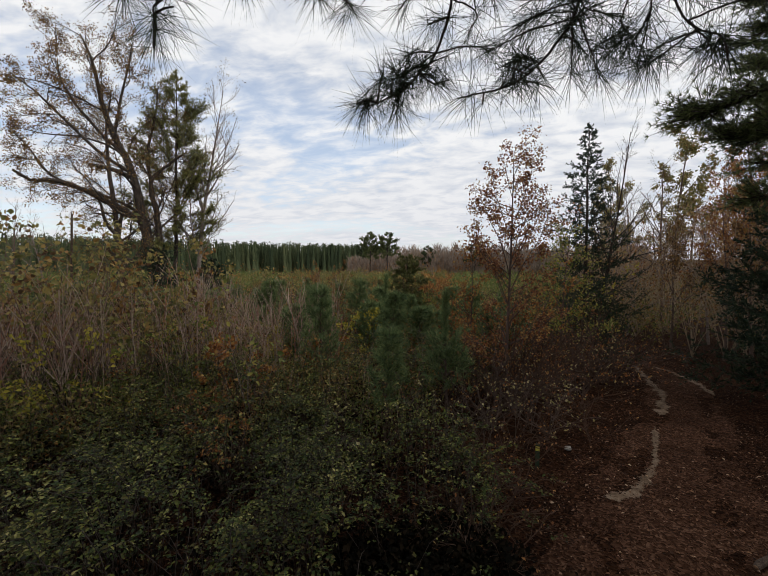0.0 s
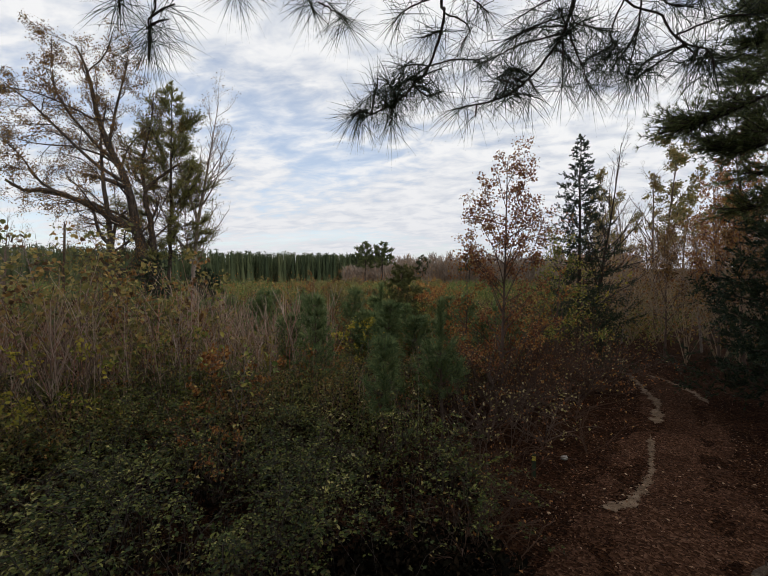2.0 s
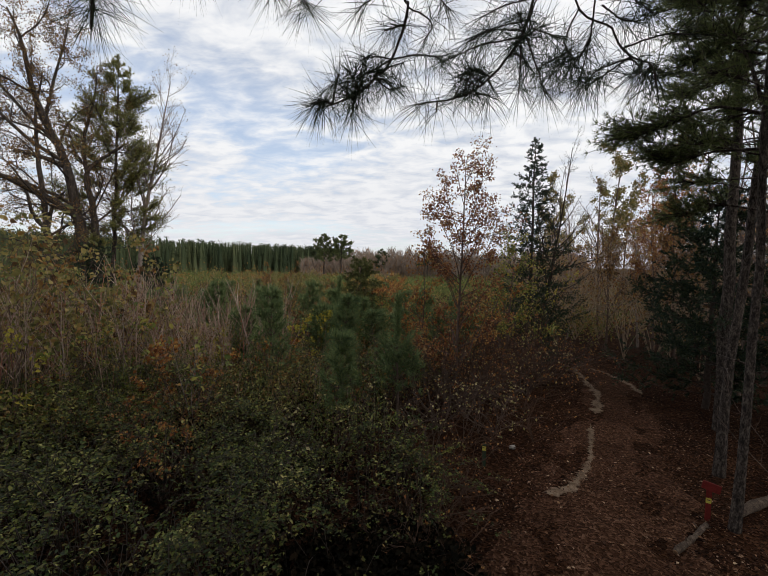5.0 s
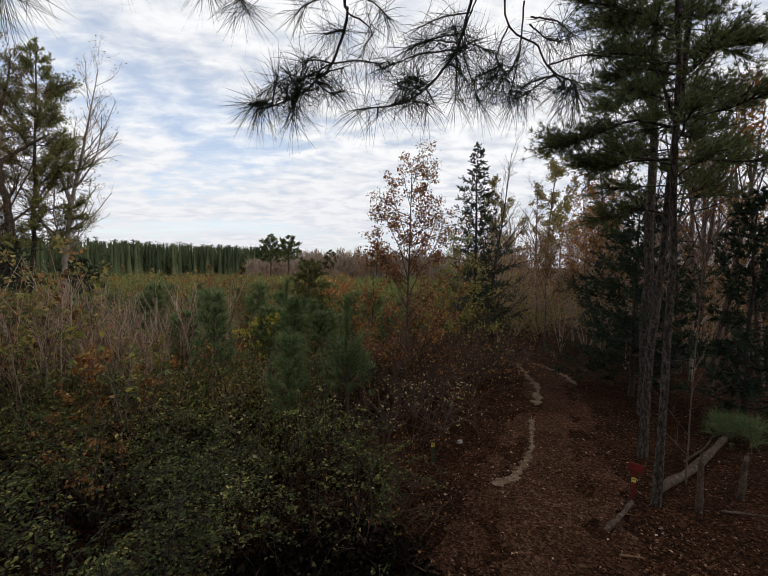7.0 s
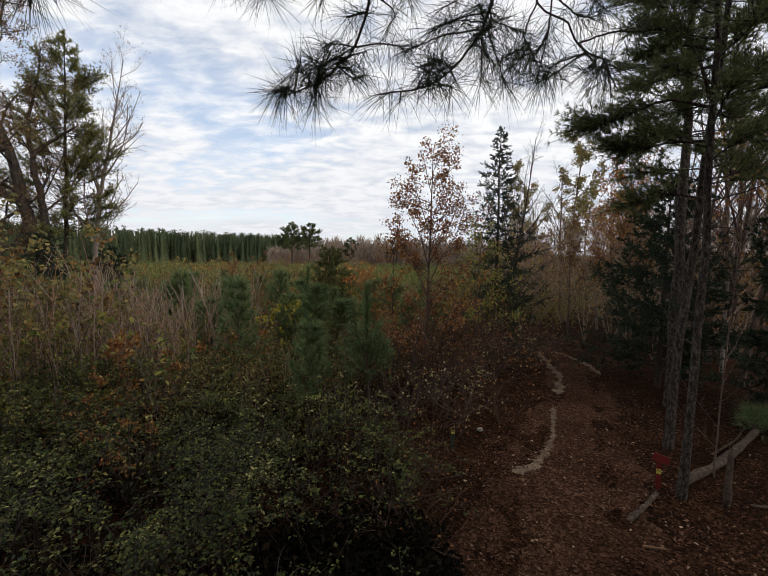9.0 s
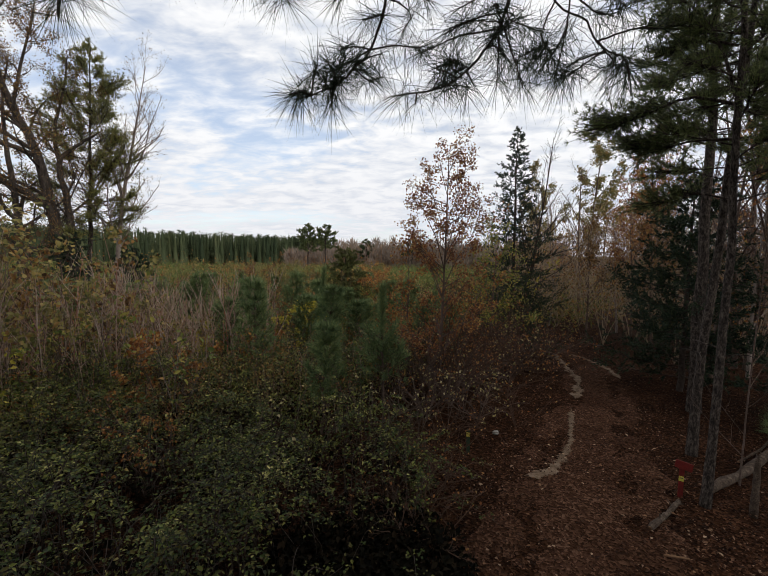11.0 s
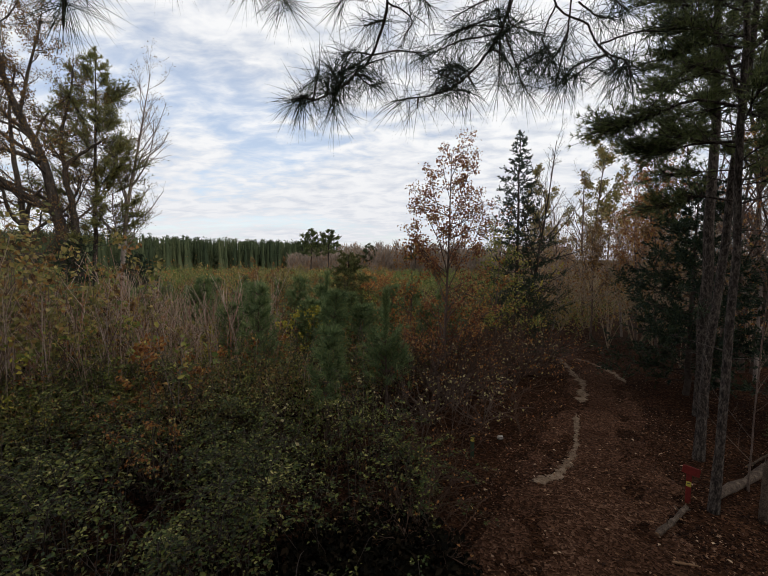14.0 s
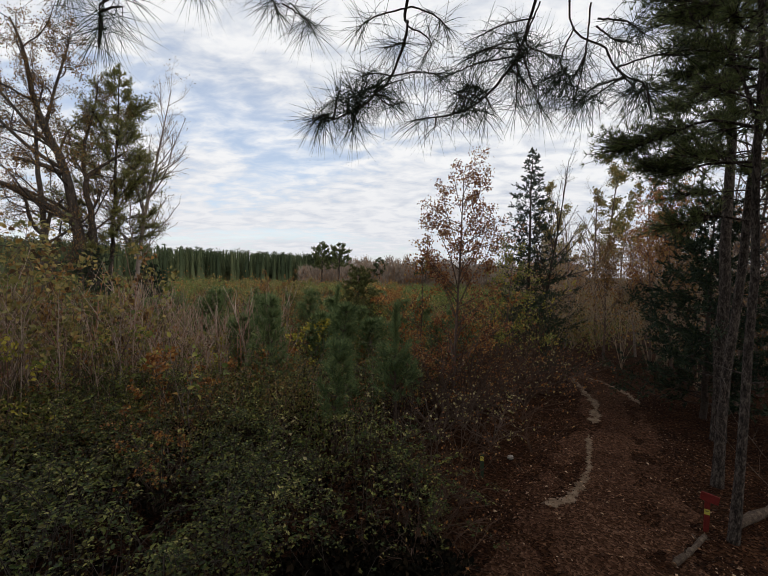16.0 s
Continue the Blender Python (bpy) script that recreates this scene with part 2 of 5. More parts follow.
M_CEDAR_OLIVE = leaf_material("olive_cedar_foliage", [(0.15, (0.050, 0.066, 0.024)), (0.55, (0.11, 0.125, 0.042)), (0.9, (0.19, 0.17, 0.06))], 0.6, 0.2, 1.5)
M_BRAMBLE = leaf_material("bramble_leaf", [(0.05, (0.016, 0.011, 0.004)), (0.22, (0.019, 0.029, 0.006)), (0.45, (0.048, 0.070, 0.013)), (0.60, (0.095, 0.072, 0.018)), (0.72, (0.11, 0.128, 0.023)), (0.88, (0.21, 0.20, 0.045)), (0.97, (0.44, 0.38, 0.14))], 0.48, 0.12, 1.3, spec=0.15, shift=0.55)
# near black: the shade inside the bramble mounds is put into this colour
M_BRAMBLE_SHADE = leaf_material("shaded_bramble_leaf", [(0.1, (0.003, 0.0028, 0.002)), (0.6, (0.008, 0.007, 0.004)), (0.95, (0.024, 0.016, 0.009))], 0.9, 0.05, 1.6, spec=0.05)
M_RUST = leaf_material("rust_leaf", [(0.08, (0.13, 0.050, 0.020)), (0.45, (0.31, 0.125, 0.042)), (0.75, (0.42, 0.21, 0.062)), (0.95, (0.50, 0.37, 0.13))], 0.6, 0.45, 1.4)
M_YOUNG_OAK = leaf_material("russet_oak_leaf", [(0.08, (0.11, 0.044, 0.026)), (0.45, (0.27, 0.108, 0.052)), (0.75, (0.38, 0.185, 0.080)), (0.95, (0.46, 0.32, 0.13))], 0.6, 0.4, 1.4)
M_OAK = leaf_material("brown_oak_leaf", [(0.1, (0.075, 0.045, 0.024)), (0.5, (0.185, 0.105, 0.045)), (0.75, (0.31, 0.165, 0.045)), (0.95, (0.22, 0.18, 0.06))], 0.6, 0.35, 0.5)
M_YELLOW = leaf_material("yellow_leaf", [(0.1, (0.13, 0.15, 0.03)), (0.5, (0.34, 0.30, 0.045)), (0.9, (0.46, 0.36, 0.06))], 0.5, 0.4, 1.2)
M_PALE = leaf_material("pale_leaf", [(0.1, (0.16, 0.15, 0.05)), (0.5, (0.42, 0.36, 0.15)), (0.9, (0.60, 0.50, 0.28))], 0.5, 0.4, 1.2)
M_YGREEN = leaf_material("fading_green_leaf", [(0.1, (0.085, 0.115, 0.030)), (0.5, (0.20, 0.22, 0.055)), (0.8, (0.37, 0.32, 0.08)), (0.95, (0.36, 0.16, 0.06))], 0.5, 0.4, 1.0)
M_TAN_GREEN = leaf_material("tan_green_leaf", [(0.1, (0.11, 0.115, 0.040)), (0.5, (0.24, 0.215, 0.075)), (0.8, (0.36, 0.27, 0.095)), (0.95, (0.30, 0.15, 0.06))], 0.5, 0.4, 0.6)
M_FIELD = leaf_material("field_weed_leaf", [(0.10, (0.060, 0.074, 0.020)), (0.38, (0.125, 0.145, 0.037)), (0.58, (0.21, 0.19, 0.056)), (0.74, (0.29, 0.22, 0.086)), (0.94, (0.24, 0.145, 0.058))], 0.6, 0.3, 0.33, shift=0.72)
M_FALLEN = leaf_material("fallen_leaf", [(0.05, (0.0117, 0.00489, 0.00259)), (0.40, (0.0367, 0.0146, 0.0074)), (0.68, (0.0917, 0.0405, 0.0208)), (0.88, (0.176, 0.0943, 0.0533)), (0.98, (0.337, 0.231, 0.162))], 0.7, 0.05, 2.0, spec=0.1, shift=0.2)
def loose_leaf_material():
    m, nt, lk = nodes_of("loose_leaf")
    info, bs, out = nt.new("ShaderNodeObjectInfo"), nt.new("ShaderNodeBsdfPrincipled"), nt.new("ShaderNodeOutputMaterial")
    r = ramp(nt, [(0.0, (0.05, 0.022, 0.011)), (0.45, (0.12, 0.056, 0.027)), (0.75, (0.22, 0.12, 0.062)), (1.0, (0.44, 0.32, 0.21))])
    lk.new(info.outputs["Random"], r.inputs[0])
    lk.new(r.outputs[0], bs.inputs["Base Color"])
    bs.inputs["Roughness"].default_value, bs.inputs["Specular IOR Level"].default_value = 0.7, 0.15
    lk.new(bs.outputs[0], out.inputs["Surface"])
    return m


M_LOOSE_LEAF = loose_leaf_material()
M_FAR_PINE = leaf_material("far_pine_foliage", [(0.15, (0.042, 0.060, 0.030)), (0.5, (0.085, 0.108, 0.052)), (0.85, (0.118, 0.134, 0.064))], 0.8, 0.25, 0.05, shift=0.8)
M_FAR_TWIG = leaf_material("far_bare_twig", [(0.1, (0.17, 0.135, 0.108)), (0.5, (0.29, 0.235, 0.19)), (0.8, (0.37, 0.29, 0.225)), (0.95, (0.34, 0.19, 0.10))], 0.9, 0.3, 0.05, shift=0.5)
M_RED_PAINT = rough_material("red_paint", [(0.3, (0.09, 0.009, 0.007)), (0.6, (0.18, 0.018, 0.013))], 8, 60, roughness=0.7, bump=0.15, bump_size=0.004)
M_GREEN_PAINT = rough_material("green_paint", [(0.3, (0.014, 0.030, 0.016)), (0.6, (0.028, 0.052, 0.028))], 8, 60, roughness=0.6, bump=0.15, bump_size=0.004)
M_YELLOW_PLATE = rough_material("yellow_plate", [(0.3, (0.42, 0.34, 0.05)), (0.6, (0.55, 0.46, 0.08))], 10, 80, roughness=0.5, bump=0.05, bump_size=0.002)
M_INK = rough_material("dark_ink", [(0.3, (0.03, 0.03, 0.025)), (0.6, (0.05, 0.05, 0.04))], 10, 80, roughness=0.6, bump=0.0)
M_DEAD_WOOD = rough_material("weathered_wood", [(0.36, (0.0252, 0.0158, 0.0108)), (0.5, (0.0684, 0.0468, 0.0331)), (0.66, (0.151, 0.115, 0.0864))], 14, 70, (1, 1, 1), bump=0.9, bump_size=0.02)
M_CUT_WOOD = rough_material("split_wood", [(0.34, (0.10, 0.052, 0.028)), (0.65, (0.26, 0.15, 0.08))], 8, 50, (0.3, 1, 1), bump=0.5, bump_size=0.008)
M_STONE = rough_material("pale_stone", [(0.34, (0.204, 0.186, 0.162)), (0.65, (0.36, 0.342, 0.312))], 12, 70, bump=0.4, bump_size=0.01)

# ---- building tools ----


class Soup:
    """Gathers vertices and faces for one mesh."""

    def __init__(self):
        self.v, self.tri, self.quad, self.n = [], [], [], 0

    def add(self, v, quad=None, tri=None):
        v = np.asarray(v, float).reshape(-1, 3)
        if quad is not None and len(quad):
            self.quad.append(np.asarray(quad, np.int64) + self.n)
        if tri is not None and len(tri):
            self.tri.append(np.asarray(tri, np.int64) + self.n)
        self.v.append(v)
        self.n += len(v)

    def tube(self, pts, radii, sides=5, capped=False):
        p, r = np.asarray(pts, float), np.asarray(radii, float)
        m = len(p)
        t = np.gradient(p, axis=0)
        t /= np.linalg.norm(t, axis=1, keepdims=True) + 1e-9
        ref = np.array([0.0, 0, 1]) if abs(t[0, 2]) < 0.8 else np.array([1.0, 0, 0])
        u = np.cross(t, ref)
        u /= np.linalg.norm(u, axis=1, keepdims=True) + 1e-9
        w = np.cross(t, u)
        a = np.arange(sides) * 2 * np.pi / sides
        v = p[:, None] + r[:, None, None] * (np.cos(a)[None, :, None] * u[:, None] + np.sin(a)[None, :, None] * w[:, None])
        i, j = np.meshgrid(np.arange(m - 1), np.arange(sides), indexing="ij")
        k = (j + 1) % sides
        q = np.stack([i * sides + j, i * sides + k, (i + 1) * sides + k, (i + 1) * sides + j], -1).reshape(-1, 4)
        v, tri = v.reshape(-1, 3), None
        if capped:
            v = np.vstack([v, p[0], p[-1]])
            e = np.arange(sides)
            f = (e + 1) % sides
            tri = np.vstack([np.stack([f, e, np.full(sides, m * sides)], 1), np.stack([e + (m - 1) * sides, f + (m - 1) * sides, np.full(sides, m * sides + 1)], 1)])
        self.add(v, q, tri)

    def mesh(self, name, smooth=True):
        me = bpy.data.meshes.new(name)
        v = np.concatenate(self.v) if self.v else np.zeros((0, 3))
        tri = np.concatenate(self.tri) if self.tri else np.zeros((0, 3), np.int64)
        quad = np.concatenate(self.quad) if self.quad else np.zeros((0, 4), np.int64)
        me.vertices.add(len(v))
        me.vertices.foreach_set("co", v.ravel())
        me.loops.add(tri.size + quad.size)
        me.loops.foreach_set("vertex_index", np.concatenate([tri.ravel(), quad.ravel()]).astype(np.int32))
        me.polygons.add(len(tri) + len(quad))
        start = np.concatenate([np.arange(len(tri)) * 3, tri.size + np.arange(len(quad)) * 4]).astype(np.int32)
        me.polygons.foreach_set("loop_start", start)
        me.polygons.foreach_set("use_smooth", np.full(len(tri) + len(quad), smooth))
        me.update(calc_edges=True)
        return me


def unit(v):
    return v / (np.linalg.norm(v, axis=-1, keepdims=True) + 1e-9)


def leaves(soup, rng, pos, size, flat=0.4, aspect=0.6, fold=0.25):
    """A folded, pointed leaf at each place; flat: how much the leaves lie level."""
    pos = np.asarray(pos, float).reshape(-1, 3)
    n = len(pos)
    size = np.broadcast_to(size, n)[:, None] * rng.uniform(0.65, 1.3, (n, 1))
    up = unit(rng.normal(0, 1, (n, 3)) * (1 - flat) + np.array([0, 0, 1.0]) * flat * 1.6)
    along = unit(np.cross(up, rng.normal(0, 1, (n, 3))))
    side = np.cross(up, along)
    base, tip = pos - along * size * 0.5, pos + along * size * 0.5 - np.array([0, 0, 1.0]) * size * 0.12
    mid = pos + along * size * -0.05
    l = mid + side * size * aspect * 0.5 + up * size * fold * 0.5
    r = mid - side * size * aspect * 0.5 + up * size * fold * 0.5
    i = np.arange(n)[:, None] * 4
    soup.add(np.stack([base, l, tip, r], 1).reshape(-1, 3), tri=np.concatenate([i + [0, 1, 2], i + [0, 2, 3]]))


def oval_leaves(soup, rng, pos, size, flat=0.6, aspect=0.6):
    """As leaves(), with a rounder blade for plants near by."""
    pos = np.asarray(pos, float).reshape(-1, 3)
    n = len(pos)
    size = np.broadcast_to(size, n)[:, None] * rng.uniform(0.65, 1.3, (n, 1))
    up = unit(rng.normal(0, 1, (n, 3)) * (1 - flat) + np.array([0, 0, 1.0]) * flat * 1.6)
    a = unit(np.cross(up, rng.normal(0, 1, (n, 3))))
    b = np.cross(up, a) * aspect * 0.5
    rim = [(-0.5, 0, 0), (-0.22, 0.85, 0.10), (0.16, 0.8, 0.07), (0.5, 0, -0.12), (0.16, -0.8, 0.07), (-0.22, -0.85, 0.10)]
    v = np.stack([pos + size * (a * x + b * y + up * z) for x, y, z in rim], 1)
    i = np.arange(n)[:, None] * 6
    soup.add(v.reshape(-1, 3), quad=np.concatenate([i + [0, 1, 2, 3], i + [0, 3, 4, 5]]))


def needles(soup, rng, pos, aim, count, length, width, spread=1.0, droop=0.0):
    """Bundles of thin blades round each place, leaning along aim."""
    pos, aim = np.repeat(np.asarray(pos, float).reshape(-1, 3), count, 0), np.repeat(np.asarray(aim, float).reshape(-1, 3), count, 0)
    n = len(pos)
    d = unit(unit(aim) + unit(rng.normal(0, 1, (n, 3))) * spread + np.array([0, 0, -droop]))
    ln = length * rng.uniform(0.7, 1.15, (n, 1))
    s = unit(np.cross(d, rng.normal(0, 1, (n, 3)))) * width
    tip = pos + d * ln + np.array([0, 0, -1.0]) * ln * droop * 0.5
    i = np.arange(n)[:, None] * 3
    soup.add(np.stack([pos - s, pos + s, tip], 1).reshape(-1, 3), tri=i + [0, 1, 2])


def course(rng, start, d, length, n, wander, lift):
    p, d = [np.asarray(start, float)], np.asarray(d, float)
    for _ in range(n):
        d = d + rng.normal(0, wander, 3) + np.array([0, 0, lift])
        d = d / np.linalg.norm(d)
        p.append(p[-1] + d * length / n)
    return np.array(p)


def smooth_line(points, n):
    """A soft curve through a few control points."""
    p = np.asarray(points, float)
    t, s = np.linspace(0, len(p) - 1, n), np.arange(len(p))
    pad = np.vstack([2 * p[0] - p[1], p, 2 * p[-1] - p[-2]])
    k = np.minimum(t.astype(int), len(p) - 2)
    f = (t - k)[:, None]
    a, b, c, e = pad[k], pad[k + 1], pad[k + 2], pad[k + 3]
    return 0.5 * (2 * b + (c - a) * f + (2 * a - 5 * b + 4 * c - e) * f ** 2 + (3 * b - a - 3 * c + e) * f ** 3)


def dress(rng, soup, pts, r0, r1, spec, level, tips, count=None):
    """Side branches along a line of points, and theirs in turn. spec per level:
    (count, angle, length share, first place, wander, lift, segments, sides)."""
    pts = np.asarray(pts, float)
    total = np.linalg.norm(np.diff(pts, axis=0), axis=1).sum()
    if level >= len(spec):
        for k in range(1, len(pts)):
            tips.append((pts[k], pts[k] - pts[k - 1]))
        return
    num, ang, share, first, wander, lift, seg, sides = spec[level]
    num = num if count is None else count
    for k in range(num):
        u = first + (1 - first) * (k + rng.uniform(0, 1)) / num
        f = u * (len(pts) - 1)
        i = min(int(f), len(pts) - 2)
        p, t = pts[i] + (pts[i + 1] - pts[i]) * (f - i), unit(pts[i + 1] - pts[i])
        side = unit(np.cross(t, rng.normal(0, 1, 3)))
        a = radians(ang) * rng.uniform(0.7, 1.25)
        d = t * math.cos(a) + side * math.sin(a)
        ln = total * share * rng.uniform(0.6, 1.2) * (1.2 - 0.8 * u)
        r = min((r0 + (r1 - r0) * u) * 0.6, 0.013 * ln + 0.004)
        q = course(rng, p, d, ln, seg, wander, lift)
        soup.tube(q, np.linspace(r, max(r * 0.3, 0.003), seg + 1), sides)
        dress(rng, soup, q, r, r * 0.3, spec, level + 1, tips)


def thing(name, label, category, at=(0, 0, 0), group="", kind=""):
    e = new(name)
    e.empty_display_size = 0.2
    e.location = at
    return tagged(e, label, category, group, kind)


def part(name, soup, material, parent, label="", smooth=True):
    """Links a soup or a mesh as one mesh object under a thing or a part. Its points are the thing's own."""
    me = soup.mesh(name, smooth) if isinstance(soup, Soup) else soup
    if not me.materials:
        me.materials.append(material)
    ob = new(name, me)
    ob.parent = parent
    return tagged(ob, label)


def stuff(name, soup, material, label, category, smooth=True):
    me = soup.mesh(name, smooth)
    me.materials.append(material)
    return tagged(new(name, me), label, category, kind="stuff")


def from_bm(name, bm, smooth=False):
    me = bpy.data.meshes.new(name)
    bm.to_mesh(me)
    bm.free()
    if smooth:
        me.polygons.foreach_set("use_smooth", np.full(len(me.polygons), True))
    return me


def box_mesh(name, sx, sy, sz, bevel=0.004, rough=0.0, seed=0):
    bm = bmesh.new()
    bmesh.ops.create_cube(bm, size=1)
    bmesh.ops.scale(bm, vec=(sx, sy, sz), verts=bm.verts)
    bmesh.ops.bevel(bm, geom=bm.edges[:], offset=bevel, segments=2, affect="EDGES")
    r = random.Random(seed)
    for v in bm.verts:
        v.co += Vector((r.uniform(-1, 1), r.uniform(-1, 1), r.uniform(-1, 1))) * rough
    return from_bm(name, bm)


def wave(x, y, seed=0.0):
    """A cheap uneven field between about -1 and 1."""
    return (np.sin(1.31 * x + 0.57 * y + seed) + np.sin(0.43 * x - 1.13 * y + 1.7 * seed) + np.sin(2.3 * x + 1.9 * y + 2.3 * seed) * 0.6 + np.sin(-3.1 * x + 2.7 * y + seed) * 0.4) / 3.0


def gz(x, y):
    """Height of the ground: level near by, falling gently over the field."""
    x, y = np.asarray(x, float), np.asarray(y, float)
    near = np.exp(-(np.hypot(x, y) / 60) ** 2)
    return -0.023 * np.clip(y - 22, 0, 150) + 0.035 * wave(x, y) * near


TRACK = smooth_line([(0.6, -6, 0), (1.2, -2, 0), (1.6, 1.5, 0), (2.15, 4.3, 0), (3.2, 6.7, 0), (4.75, 9.6, 0), (5.5, 11.6, 0), (5.72, 13.4, 0), (5.3, 15.6, 0), (3.9, 19.0, 0), (1.5, 24.0, 0)], 90)


def from_track(x, y):
    """Signed distance from the path's middle, to its right positive."""
    x, y = np.atleast_1d(x), np.atleast_1d(y)
    d = np.hypot(x[:, None] - TRACK[None, :, 0], y[:, None] - TRACK[None, :, 1])
    k = np.clip(d.argmin(1), 1, len(TRACK) - 2)
    t = TRACK[k + 1] - TRACK[k - 1]
    s = t[:, 1] * (x - TRACK[k, 0]) - t[:, 0] * (y - TRACK[k, 1])
    return np.where(s > 0, 1, -1) * d.min(1)

# ---- ground, path ----
s = Soup()
line = np.sinh(np.linspace(-8.2, 8.2, 171)) * 1.4
gx, gy = np.meshgrid(line, line + 6, indexing="ij")
n = len(line)
i, j = np.meshgrid(np.arange(n - 1), np.arange(n - 1), indexing="ij")
s.add(np.stack([gx, gy, gz(gx, gy)], -1), np.stack([i * n + j, (i + 1) * n + j, (i + 1) * n + j + 1, i * n + j + 1], -1).reshape(-1, 4))
ground = new("ground", s.mesh("ground"))
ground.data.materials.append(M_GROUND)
tagged(ground, "brown leaf-littered ground of the field and wood edge", "ground", kind="structure")

s = Soup()
across = np.linspace(-1, 1, 41)
spine = smooth_line(TRACK, 420)
tan = unit(np.gradient(spine, axis=0))
nor = np.stack([tan[:, 1], -tan[:, 0], 0 * tan[:, 0]], 1)
half = np.interp(spine[:, 1], (-6, 5, 8, 11, 14, 24), (1.5, 1.42, 1.0, 0.85, 0.75, 0.75))
pv = spine[:, None] + nor[:, None] * (across[None, :, None] * half[:, None, None])
ruts = 0.028 - 0.050 * np.abs(across[None]) ** 2.6 - 0.024 * np.exp(-((np.abs(across[None]) - 0.42) / 0.16) ** 2)
pv[..., 2] = gz(pv[..., 0], pv[..., 1]) + ruts + 0.017 * wave(pv[..., 0] * 2.2, pv[..., 1] * 2.2) + 0.013 * wave(pv[..., 0] * 7, pv[..., 1] * 7, 2.0) + 0.008 * wave(pv[..., 0] * 19, pv[..., 1] * 19, 4.0)
m = len(across)
i, j = np.meshgrid(np.arange(len(spine) - 1), np.arange(m - 1), indexing="ij")
s.add(pv, np.stack([i * m + j, i * m + j + 1, (i + 1) * m + j + 1, (i + 1) * m + j], -1).reshape(-1, 4))
path = new("path", s.mesh("path"))
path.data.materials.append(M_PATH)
tagged(path, "narrow reddish clay path strewn with fallen leaves", "path", kind="structure")


def ribbon(points, width, seed, lift):
    """A ragged, slightly domed streak along the ground."""
    n = 240
    p = smooth_line(points, n)
    t = unit(np.gradient(p, axis=0))
    q = np.stack([t[:, 1], -t[:, 0], 0 * t[:, 0]], 1)
    k = np.arange(n)
    rng = np.random.default_rng(int(seed))
    edge = rng.uniform(-1, 1, (n, 2))                     # the two rims fray on their own
    rims = []
    for e in (0, 1):
        slow, fast = np.interp(k, k[::17], edge[::17, e]), np.interp(k, k[::4], edge[::4, e])
        rims.append(width * np.clip(0.75 + 0.75 * slow + 0.5 * fast + 0.25 * edge[:, e], 0.02, 2.2) * np.clip(np.minimum(k, n - 1 - k) / 24, 0.03, 1))
    soup = Soup()
    c = np.linspace(-1, 1, 9)
    v = p[:, None] + q[:, None] * (c[None] * np.where(c[None] < 0, rims[0][:, None], rims[1][:, None]))[..., None]
    v[..., 2] = gz(v[..., 0], v[..., 1]) + lift * (1 - c[None] ** 2) + 0.026 + 0.006 * wave(v[..., 0] * 23, v[..., 1] * 23, seed)
    i, j = np.meshgrid(np.arange(n - 1), np.arange(8), indexing="ij")
    soup.add(v, np.stack([i * 9 + j, i * 9 + j + 1, (i + 1) * 9 + j + 1, (i + 1) * 9 + j], -1).reshape(-1, 4))
    return soup


for pts, wid, sd in (([(1.95, 6.02, 0), (2.35, 6.15, 0), (2.62, 6.42, 0), (2.88, 6.78, 0), (3.08, 7.12, 0)], 0.075, 1.0),
                     ([(3.05, 7.0, 0), (3.3, 7.55, 0), (3.48, 8.0, 0), (3.68, 8.5, 0), (3.85, 8.9, 0)], 0.05, 2.0),
                     ([(4.2, 9.5, 0), (4.55, 10.2, 0), (4.85, 10.9, 0), (4.99, 11.5, 0)], 0.09, 6.0),
                     ([(4.9, 11.3, 0), (5.08, 12.1, 0), (5.2, 12.9, 0), (5.3, 13.7, 0), (5.15, 14.4, 0)], 0.085, 3.0),
                     ([(6.1, 11.1, 0), (6.2, 12.0, 0), (6.15, 12.9, 0), (5.9, 13.9, 0)], 0.07, 4.0)):
    o = new("sand_streak", ribbon(pts, wid, sd, 0.012).mesh("sand_streak"))
    o.data.materials.append(M_SAND)
    tagged(o, "pale washed-out sand in a runnel of the clay path", "sand streak", group="sand on the path")

# fallen leaves
rng = np.random.default_rng(11)
s = Soup()
x, y = rng.uniform(-1.5, 11, 130000), 2.2 + 17 * rng.uniform(0, 1, 130000) ** 1.7
side = from_track(x, y)
# few pale leaves on the near bank and none in the pit, as shade
keep = (side > -4.2) & ((x + 0.3) ** 2 / 1.2 + (y - 3.75) ** 2 / 1.0 > 1) & (rng.uniform(0, 1, len(x)) < np.where(np.abs(side) < 0.7, 0.6, np.where(side < -1.4, 0.08, 1.0)) * (0.55 + 0.45 * wave(x * 1.5, y * 1.5, 3.0)))
x, y = x[keep], y[keep]
leaves(s, rng, np.stack([x, y, gz(x, y) + 0.030 + rng.uniform(0, 0.02, len(x))], 1), rng.uniform(0.014, 0.044, len(x)) * np.where(rng.uniform(0, 1, len(x)) < 0.06, 1.5, 1), flat=0.78, aspect=0.62, fold=0.3)
shapes = []
for k in range(4):
    one = Soup()
    oval_leaves(one, rng, [(0, 0, 0)], 0.055 - 0.006 * k, flat=0.9, aspect=0.7)
    shapes.append(one.mesh("fallen_leaf"))
    shapes[-1].materials.append(M_LOOSE_LEAF)
count = 0
